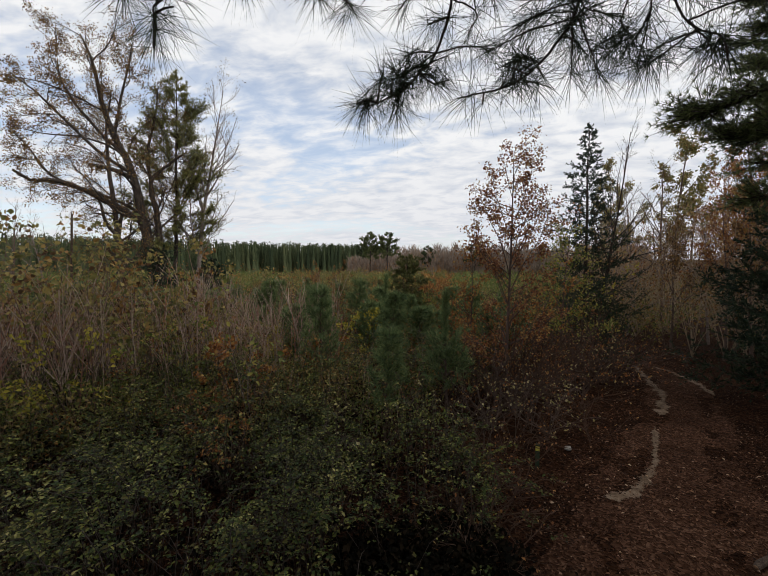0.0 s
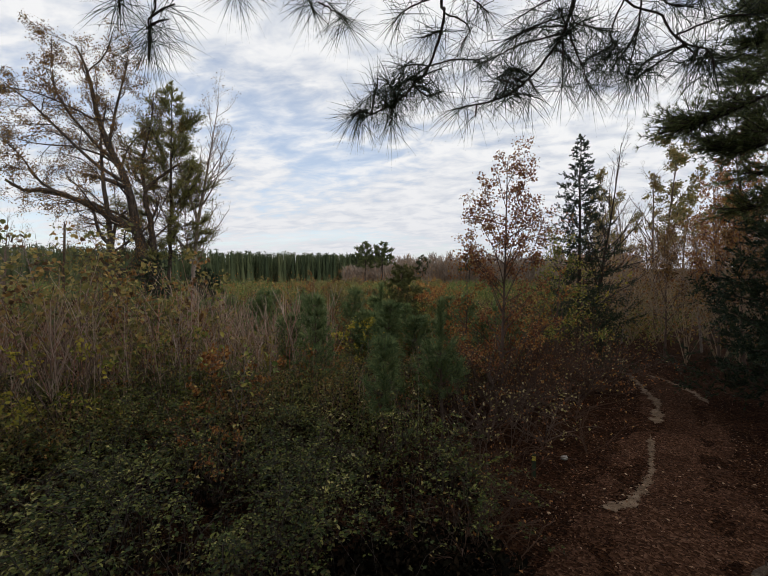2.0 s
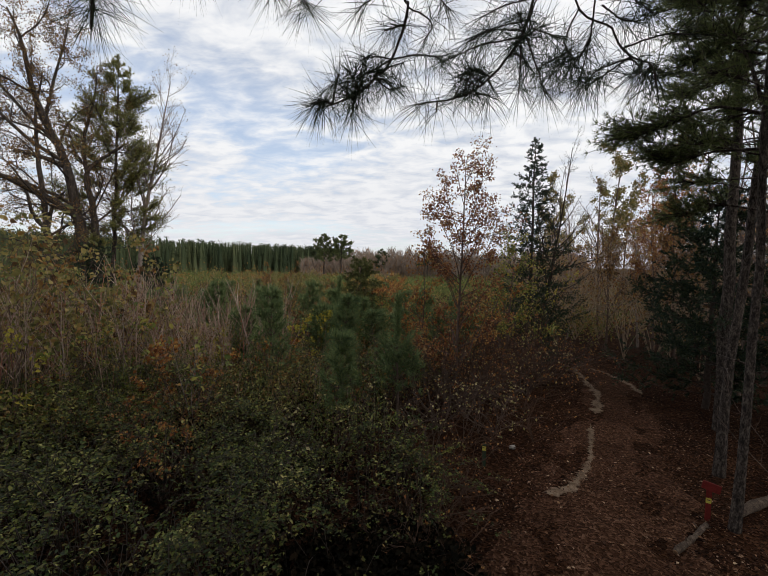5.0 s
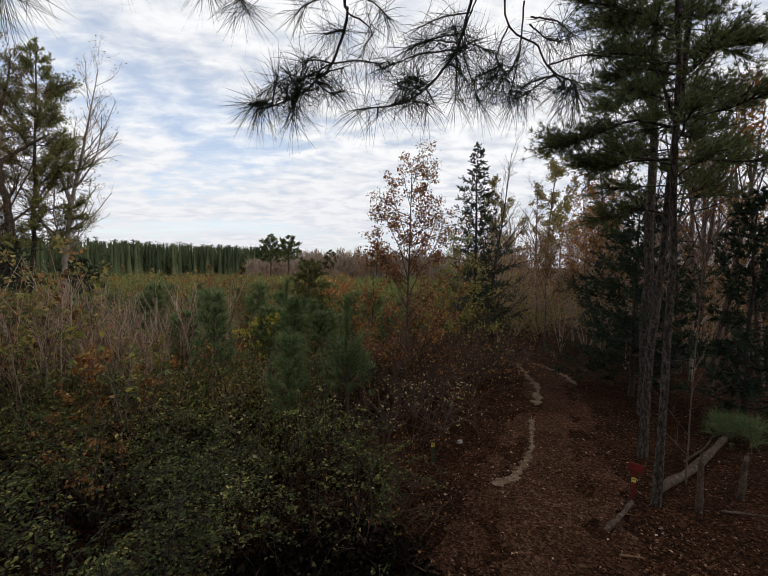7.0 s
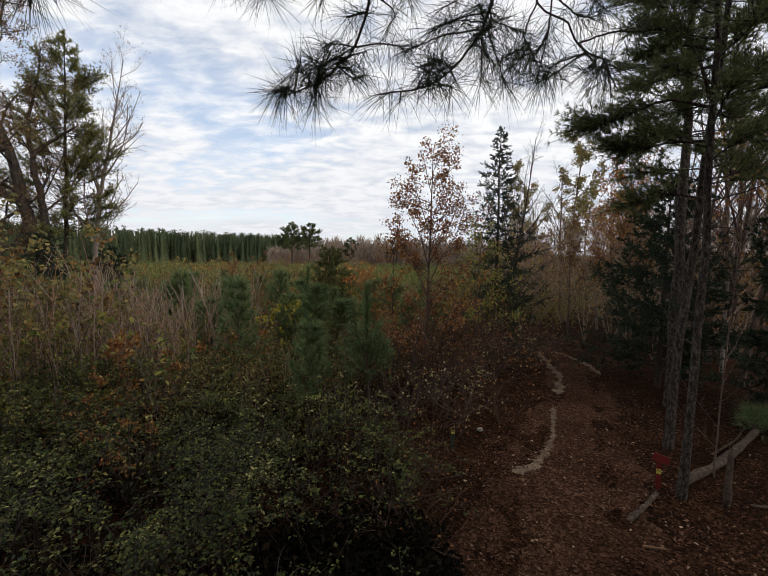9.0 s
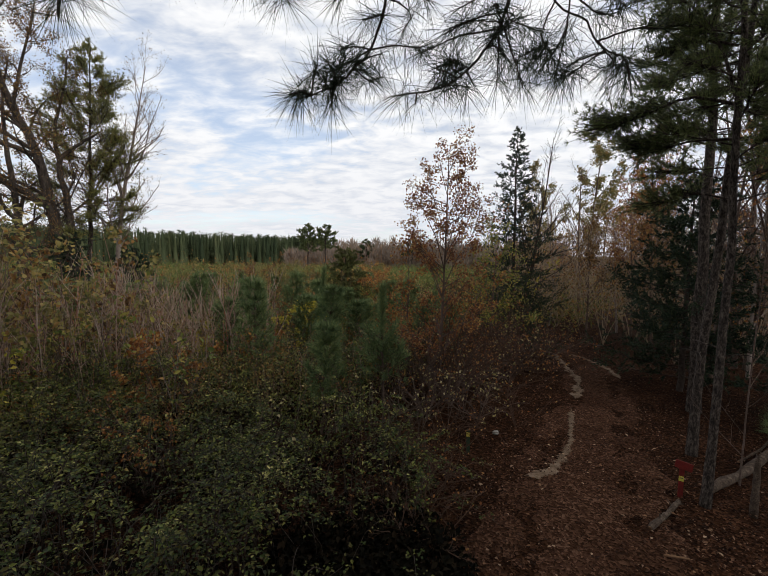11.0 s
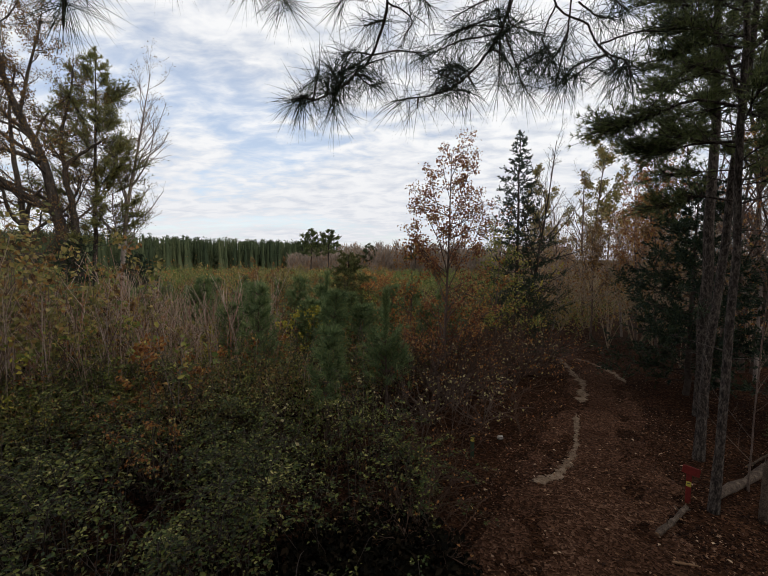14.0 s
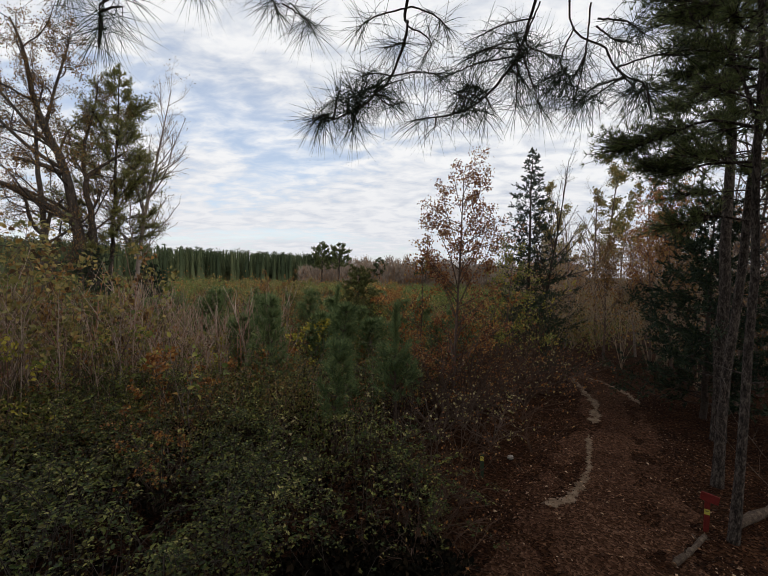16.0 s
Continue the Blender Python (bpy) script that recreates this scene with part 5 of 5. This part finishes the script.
for k, (x, y) in enumerate(((-0.55, 6.5), (-1.3, 6.7), (0.35, 6.9), (0.95, 7.6), (-1.9, 5.6), (1.35, 8.2))):
    shrub("vine_sapling", "thin stems with a few pale yellow leaves in the brambles", (x, y), 1.45, 0.5, 4, 300 + k, M_BROWN_TWIG, M_PALE, 0.055, 34, "pale-leaved saplings by the path", 4, 0.006)
for k in range(44):      # low bare twigs between brambles and path
    y = 4.2 + 0.095 * k
    x = float(np.interp(y, TRACK[:, 1], TRACK[:, 0])) - rng.uniform(1.35, 2.7)
    if (abs(x - 0.18 * y) < 0.4 and y < 7.6) or (abs(x - 0.25 * y) < 0.3 and y < 8.2):      # the green post and the stone stand free
        continue
    shrub("bare_shrub", "low bare shrub with dark twigs at the bramble edge", (x, y), rng.uniform(0.7, 1.25), 0.9, 5, 330 + k, M_THICKET, M_RUST, 0.04, int(rng.integers(8, 40)), "bare thicket by the path", 5, 0.008, lift=-0.03, wander=0.2)
for k in range(12):       # leafy fringe of the weed patch
    yaw, d = radians(35 + 2.0 * k), 11.0 + 1.5 * (k % 3)
    shrub("fading_shrub", "tall shrub with fading green and yellow leaves", (-math.sin(yaw) * d, math.cos(yaw) * d), 2.75 + 0.15 * k + 0.25 * (k % 3), 0.4, 6, 170 + k, M_BROWN_TWIG, M_OAK if k % 3 == 1 else M_TAN_GREEN, 0.12, 520, "leafy shrubs behind the weeds", broad=True)
for k in range(44):      # coloured shrubs dotted over the field
    yaw, d = radians(-10 + 1.35 * k + rng.uniform(-1, 1)), rng.uniform(8.5, 30)
    if not clear_of_path(-math.sin(yaw) * d, math.cos(yaw) * d, 1.5)[0]:
        continue
    shrub("field_shrub", "rusty autumn shrub among the young pines", (-math.sin(yaw) * d, math.cos(yaw) * d), rng.uniform(1.4, 2.5), 0.4, 5, 190 + k, M_BROWN_TWIG, (M_RUST, M_YGREEN, M_RUST, M_YELLOW, M_OAK)[k % 5], 0.075, int(rng.integers(300, 850)), "autumn shrubs of the field", twiggy=3)

tall = [shrub("autumn_bush", "dense bush of the field in orange and tan leaves", (0, 0), 2.7, 0.32, 7, 401 + k, M_BROWN_TWIG, (M_RUST, M_OAK, M_TAN_GREEN)[k], 0.085, 950, "autumn bushes before the far pines", 4, 0.012) for k in range(3)]
rng = np.random.default_rng(405)
for k in range(28):      # taller bushes between the young pines and the far wood
    yaw, d = radians(rng.uniform(5, 44) if k % 6 else rng.uniform(-8, 6)), rng.uniform(17, 44)
    x, y, sc = -math.sin(yaw) * d, math.cos(yaw) * d, rng.uniform(0.7, 1.15)
    m = Matrix.Translation((x, y, float(gz(x, y)))) @ Matrix.Rotation(rng.uniform(0, 6.28), 4, "Z") @ Matrix.Scale(sc, 4)
    if k < 3:
        tall[k].matrix_basis = m
    else:
        copy_thing(tall[k % 3], m).scale = (sc, sc, sc)

# ---- woods round the clearing ----


def wood_tree(seed, height, leaf, count, bark, spread=0.42, size=0.13):
    rng = np.random.default_rng(seed)
    root = thing("woodland_tree", "slim leafless woodland tree" if not count else "slim woodland tree with sparse autumn leaves", "tree", (0, 0, 0), "trees of the surrounding wood")
    wood, tips = Soup(), []
    q = course(rng, (0, 0, 0), unit(np.array([rng.normal(0, 0.06), rng.normal(0, 0.06), 1])), height, 9, 0.035, 0.03)
    wood.tube(q, np.linspace(0.011 * height, 0.012, 10), 7)
    dress(rng, wood, q, 0.011 * height, 0.012, [(12, 42, spread, 0.25, 0.10, 0.06, 5, 4), (6, 42, 0.45, 0.15, 0.14, 0.04, 3, 3), (2, 42, 0.6, 0.2, 0.16, 0.0, 2, 3)], 0, tips)
    part("trunk", wood, bark, root)
    if count:
        pick = rng.integers(0, len(tips), count)
        p = np.array([tips[k][0] for k in pick]) + rng.normal(0, 0.1, (count, 3))
        s = Soup()
        leaves(s, rng, p, np.full(count, size), flat=0.2, aspect=0.7)
        part("crown", s, leaf, root)
    return root


stock = [wood_tree(201, 9.5, None, 0, M_BROWN_TWIG), wood_tree(202, 8.0, M_RUST, 2600, M_BROWN_TWIG, size=0.10), wood_tree(203, 9.3, M_TAN_GREEN, 7000, M_BROWN_TWIG, 0.40, 0.115), wood_tree(204, 6.5, M_OAK, 2200, M_BROWN_TWIG, size=0.10), wood_tree(205, 6.0, None, 0, M_GREY_TWIG, 0.5)]
rng = np.random.default_rng(211)
plan = [(11.1, 24.6, 2, 1.04), (8.9, 25.5, 2, 0.85), (13.4, 24.0, 1, 1.0), (8.0, 21.0, 4, 0.95), (9.6, 18.0, 4, 0.8), (10.8, 19.5, 1, 0.85), (9.0, 14.5, 3, 0.75), (10.5, 13.0, 1, 0.9), (11.5, 11.0, 0, 0.95), (9.5, 10.5, 1, 1.0), (12.5, 14.5, 0, 1.0), (7.2, 19.5, 4, 0.7), (8.6, 15.2, 1, 0.62), (9.7, 16.6, 1, 0.72), (-34.8, 28.6, 4, 1.2), (-32.3, 23.8, 0, 0.8)]
for k in range(34):
    yaw, d = radians(-rng.uniform(14, 58)), rng.uniform(17, 46)
    plan.append((-math.sin(yaw) * d, math.cos(yaw) * d, int(rng.choice([0, 1, 3, 0, 4, 0])), rng.uniform(0.6, 1.05)))
for k in range(15):
    yaw, d = radians(-rng.uniform(36, 50)), rng.uniform(14, 22)
    plan.append((-math.sin(yaw) * d, math.cos(yaw) * d, int(rng.choice([3, 0, 4, 0])), rng.uniform(0.7, 1.05)))
first = {}
for x, y, v, sc in plan:
    if abs(from_track(x, y)[0]) < 1.4:
        continue
    m = Matrix.Translation((x, y, float(gz(x, y)))) @ Matrix.Rotation(rng.uniform(0, 6.28), 4, "Z") @ Matrix.Scale(sc, 4)
    if v not in first:
        first[v] = stock[v]
        stock[v].matrix_basis = m
    else:
        c = copy_thing(stock[v], m)
        c.scale = (sc, sc, sc)

kinds = [shrub("bare_brush", "tan leafless brush with a haze of fine twigs", (0, 0), 5.9, 0.40, 8, 281 + k, b, None, 0, 0, "bare brush beyond the bend", 9, 0.016, lift=0.06) for k, b in enumerate((M_TAN_TWIG, M_TAN_TWIG))]
rng = np.random.default_rng(283)
made = 0
while made < 38:      # the brush that closes the view beyond the bend
    yaw, d = radians(-rng.uniform(13, 42)), rng.uniform(15.5, 27)
    x, y = -math.sin(yaw) * d, math.cos(yaw) * d
    if abs(from_track(x, y)[0]) < 1.5:
        continue
    sc = rng.uniform(0.7, 1.15)
    m = Matrix.Translation((x, y, float(gz(x, y)))) @ Matrix.Rotation(rng.uniform(0, 6.28), 4, "Z") @ Matrix.Scale(sc, 4)
    if made < 2:
        kinds[made].matrix_basis = m
    else:
        copy_thing(kinds[made % 2], m).scale = (sc, sc, sc)
    made += 1


def far_forest(seed, spots, heights, material, name, label, width=0.12, clumps=30, per=3, blade=1.5, low=0.25, pointed=True):
    rng = np.random.default_rng(seed)
    soup = Soup()
    for (x, y), h in zip(spots, heights):
        u = rng.uniform(low, 1, clumps)
        w = h * width * ((1.08 - u) ** 0.6 if pointed else np.sqrt(np.clip(1.05 - ((u - 0.6) / 0.45) ** 2, 0.05, 1))) * rng.uniform(0.5, 1.2, clumps)
        a = rng.uniform(0, 6.28, clumps)
        c = np.stack([x + np.cos(a) * w, y + np.sin(a) * w, float(gz(x, y)) + u * h], 1)
        aim = np.stack([np.cos(a), np.sin(a), np.full(clumps, 0.6 if pointed else 3.0)], 1)
        if pointed:        # the closed body of the crown
            ring = np.linspace(0.0, 1.0, 8)
            core = np.stack([x + rng.normal(0, 0.12, 8), y + rng.normal(0, 0.12, 8), float(gz(x, y)) + ring * h], 1)
            soup.tube(core, h * width * 0.55 * (1.02 - ring) ** 0.75 * rng.uniform(0.75, 1.2, 8) + 0.03, 7)
        needles(soup, rng, c, aim, per, blade, blade * (0.16 if pointed else 0.06), 0.7 if pointed else 0.4)
        soup.tube([(x, y, float(gz(x, y))), (x, y, float(gz(x, y)) + h * 0.9)], (h * 0.011, h * 0.004), 4)
    return stuff(name, soup, material, label, "forest")


rng = np.random.default_rng(221)
spots, heights = [], []
for k in range(1150):
    yaw = rng.uniform(10, 66)
    row = rng.uniform(0, 1) ** 1.5
    d = 1.5 * (150 + 43 * np.clip((40 - yaw) / 27, 0, 1)) + row * 100
    spots.append((-math.sin(radians(yaw)) * d, math.cos(radians(yaw)) * d))
    heights.append(rng.uniform(16.8, 19.2) + 1.5 * row)
far_forest(222, spots, heights, M_FAR_PINE, "far_pine_wood", "dark green wall of planted pines beyond the field", 0.15, 36, 3, 1.25, 0.02)
spots, heights = [], []
for k in range(520):
    yaw, d = rng.uniform(-22, 15.5), rng.uniform(130, 210)
    spots.append((-math.sin(radians(yaw)) * d, math.cos(radians(yaw)) * d))
    heights.append(rng.uniform(6.5, 10.5) * (1 - 0.35 * max(0, (yaw - 9) / 6.5)))
far_forest(223, spots, heights, M_FAR_TWIG, "far_bare_wood", "hazy brown leafless wood at the end of the field", 0.2, 30, 5, 2.2, 0.05, False)
pine_tree("far_pine", "tall round-crowned pine standing above the far wood", (-26.6, 117), 13.8, 0.3, 0.40, 3.2, 231, limbs=46, per=4, wide=0.06, tuft=0.5, density=0.8, bushy=1.3, limb_lift=0.02, material=M_NEEDLE, group="lone far pines")
pine_tree("far_pine", "tall round-crowned pine standing above the far wood", (-21.7, 118), 13.6, 0.3, 0.46, 3.3, 232, limbs=42, per=4, wide=0.06, tuft=0.5, density=0.8, bushy=1.3, limb_lift=0.02, material=M_NEEDLE, group="lone far pines")
pine_tree("far_pine", "distant pine rising from the brown wood", (-35, 140), 11.6, 0.25, 0.5, 2.8, 233, limbs=16, per=6, wide=0.10, tuft=0.6, density=0.7, material=M_FAR_PINE, group="lone far pines")
pine_tree("far_pine", "distant pine rising from the brown wood", (-11, 135), 10.6, 0.25, 0.4, 3.0, 234, limbs=16, per=6, wide=0.10, tuft=0.6, density=0.7, material=M_FAR_PINE, group="lone far pines")
pine_tree("far_pine", "distant pine rising from the brown wood", (4, 130), 10.9, 0.25, 0.35, 3.4, 235, limbs=16, per=6, wide=0.10, tuft=0.6, density=0.7, material=M_FAR_PINE, group="lone far pines")

# ---- things on the wood floor ----


def log(name, label, a, b, r0, r1, seed, material, bend=0.05, category="log"):
    rng = np.random.default_rng(seed)
    root = thing(name, label, category, (a[0], a[1], float(gz(a[0], a[1]))))
    p = np.array([a, ((a[0] + b[0]) / 2 + bend, (a[1] + b[1]) / 2, 0), b], float)
    q = smooth_line(p, 14)
    rad = np.linspace(r0, r1, 14) * (1 + rng.normal(0, 0.11, 14))
    q[:, 2] = gz(q[:, 0], q[:, 1]) + rad * 0.85 + 0.02 + np.array([p_[2] for p_ in q])
    q -= np.array(root.location)
    s = Soup()
    s.tube(q, rad, 10)
    for _ in range(int(r0 > 0.03) * 7):        # broken stubs of side branches
        i = int(rng.integers(2, 12))
        d = unit(rng.normal(0, 1, 3) + np.array([0, 0, 0.5]))
        s.tube([q[i], q[i] + d * (rad[i] + rng.uniform(0.02, 0.09))], (0.013, 0.007), 5, capped=True)
    part("bark", s, material, root)
    for e, f in ((0, 1), (-1, -2)):
        d = unit(q[e] - q[f])
        ends = Soup()
        ends.tube([q[e] - d * 0.01, q[e] + d * 0.004], [rad[e] * 0.93, rad[e] * 0.9], 10, capped=True)
        part("cut_end", ends, M_CUT_WOOD, root, "pale broken wood")
    return root


log("short_log", "short weathered log lying at the path's edge", (3.12, 4.84, 0), (3.84, 5.4, 0), 0.036, 0.030, 241, M_DEAD_WOOD, 0.02)
log("fallen_trunk", "long fallen barkless trunk lying under the pines", (4.42, 5.66, 0), (6.9, 7.22, 0.1), 0.075, 0.05, 242, M_DEAD_WOOD, 0.06)
log("stick", "pale split stick on the ground", (3.02, 4.4, 0), (3.26, 4.36, 0), 0.016, 0.010, 243, M_CUT_WOOD, 0.0, "stick")
log("stick", "thin fallen branch among the leaves", (5.6, 6.6, 0), (7.0, 7.6, 0), 0.02, 0.012, 244, M_DEAD_WOOD, 0.1, "stick")
log("stick", "thin fallen branch among the leaves", (5.0, 5.2, 0), (5.9, 5.0, 0), 0.016, 0.010, 245, M_DEAD_WOOD, 0.05, "stick")


def stump_post(at, height, r, seed, lean=0.0):
    rng = np.random.default_rng(seed)
    root = thing("snag", "broken dead tree stem, grey and barkless", "snag", (at[0], at[1], float(gz(*at))))
    s = Soup()
    q = np.array([(lean * k, 0.0, height * k / 7) for k in range(8)])
    s.tube(q, r * (1.25 - 0.4 * np.linspace(0, 1, 8)) * (1 + rng.normal(0, 0.04, 8)), 9, capped=True)
    s.tube([q[-1], q[-1] + (0.01, 0, 0.07)], [r * 0.5, 0.004], 5)
    part("stem", s, M_DEAD_WOOD, root)


stump_post((4.66, 5.2), 0.78, 0.038, 251)
stump_post((5.59, 5.54), 0.66, 0.036, 253, 0.01)
stump_post((-10.6, 9.15), 4.7, 0.03, 252, 0.05)


def marker(name, label, at, height, width, paint, turn, plate_at, cap):
    root = thing(name, label, "trail marker", (at[0], at[1], float(gz(*at))))
    root.rotation_euler = (0, 0, radians(turn))
    p = part("post", box_mesh("post", width, width, height, 0.006), paint, root)
    p.location = (0, 0, height / 2)
    pl = part("plate", box_mesh("plate", width * 0.96, 0.006, width * 1.15, 0.002), M_YELLOW_PLATE, root, "yellow plate with a dark mark")
    pl.location = (0, -width / 2 - 0.002, plate_at)
    bar = part("mark", box_mesh("mark", width * 0.6, 0.004, width * 0.16, 0.001), M_INK, pl)
    bar.location = (0, -0.004, 0.01)
    if cap:
        c = part("sign_board", box_mesh("sign_board", 0.20, 0.03, 0.11, 0.006), paint, root, "red board fixed on top")
        c.location, c.rotation_euler = (0.02, -width / 2 - 0.012, height - 0.02), (0, radians(8), 0)
    return root


marker("trail_marker", "low red wooden trail post with a board and yellow plate", (3.98, 5.58), 0.50, 0.062, M_RED_PAINT, -35, 0.28, True)
marker("trail_marker", "low green trail post with a yellow plate at the bramble edge", (1.22, 6.8), 0.40, 0.065, M_GREEN_PAINT, -10, 0.33, False)

bm = bmesh.new()
bmesh.ops.create_icosphere(bm, subdivisions=3, radius=1)
for v in bm.verts:
    v.co = Vector((v.co.x * 0.068, v.co.y * 0.048, v.co.z * 0.035)) * (1 + 0.35 * noise.noise(v.co * 1.7))
rock = new("stone", from_bm("stone", bm, True))
rock.data.materials.append(M_STONE)
rock.location, rock.rotation_euler = (1.86, 7.48, float(gz(1.86, 7.48)) + 0.05), (0.1, 0, 0.5)
tagged(rock, "pale flat stone lying among brown leaves", "stone")

guided_tree("thin_sapling", "thin bare sapling among the pines", "tree",
            [([(5.1, 5.96, 0), (5.12, 5.96, 1.5), (5.2, 5.98, 3.2), (5.25, 6.0, 5.0)], 0.013, 0.004)],
            [(14, 55, 0.2, 0.1, 0.1, 0.03, 5, 3), (4, 45, 0.4, 0.2, 0.15, 0.0, 3, 3)], 261, M_BROWN_TWIG, None, 0, 0)

# ---- unseen pines added behind and beside the viewpoint to shade the foreground ----
shade = pine_tree("pine_tree", "unseen tall pine added behind the viewpoint to shade the foreground", (-3.5, -4.0), 13.5, 0.12, 0.30, 2.9, 271, limbs=18, per=3, wide=0.15, tuft=0.6, density=0.45, twigs=False, group="pines of the wood behind")
rng = np.random.default_rng(272)
for k, (x, y) in enumerate(((3.9, -0.9), (-2.9, -1.7), (-5.8, -0.9), (-8.6, -1.4), (7.6, -0.4), (3.6, -4.6), (-0.9, -6.4), (6.6, -3.2), (-6.8, -5.2), (-3.4, -8.6), (2.4, -8.8), (8.8, -7.0), (11.6, 2.6), (12.5, 6.8), (12.8, -4.0), (-10.2, -7.6), (-10.0, -3.0), (-6.6, -10.8), (6.0, -11.0), (-13.6, -5.4), (15.6, 3.5), (0.8, -12.0))):
    sc = rng.uniform(0.85, 1.15)
    c = copy_thing(shade, Matrix.Translation((x, y, float(gz(x, y)))) @ Matrix.Rotation(rng.uniform(0, 6.28), 4, "Z") @ Matrix.Scale(sc, 4))
    c.scale = (sc, sc, sc)


def seedling(at, seed):
    """A grass-like pine seedling: one fountain of long needles."""
    rng = np.random.default_rng(seed)
    root = thing("pine_seedling", "low bright green pine seedling on the wood floor", "pine sapling", (at[0], at[1], float(gz(*at))))
    wood, green = Soup(), Soup()
    wood.tube([(0, 0, 0), (0.01, 0, 0.16), (0.0, 0.01, 0.34)], (0.012, 0.010, 0.006), 5)
    p = np.stack([rng.normal(0, 0.12, 60), rng.normal(0, 0.12, 60), rng.uniform(0.08, 0.52, 60)], 1)
    for q in p[::3]:
        wood.tube([(0, 0, q[2] * 0.6), tuple(q)], (0.007, 0.003), 4)
    needles(green, rng, p, np.stack([p[:, 0] * 5, p[:, 1] * 5, np.full(60, 0.55)], 1), 20, 0.26, 0.0022, 0.6, 0.2)
    part("stem", wood, M_BROWN_TWIG, root)
    part("foliage", green, M_NEEDLE_YOUNG, root)


seedling((7.05, 7.45), 311)
seedling((7.45, 7.6), 312)
seedling((7.35, 7.15), 313)
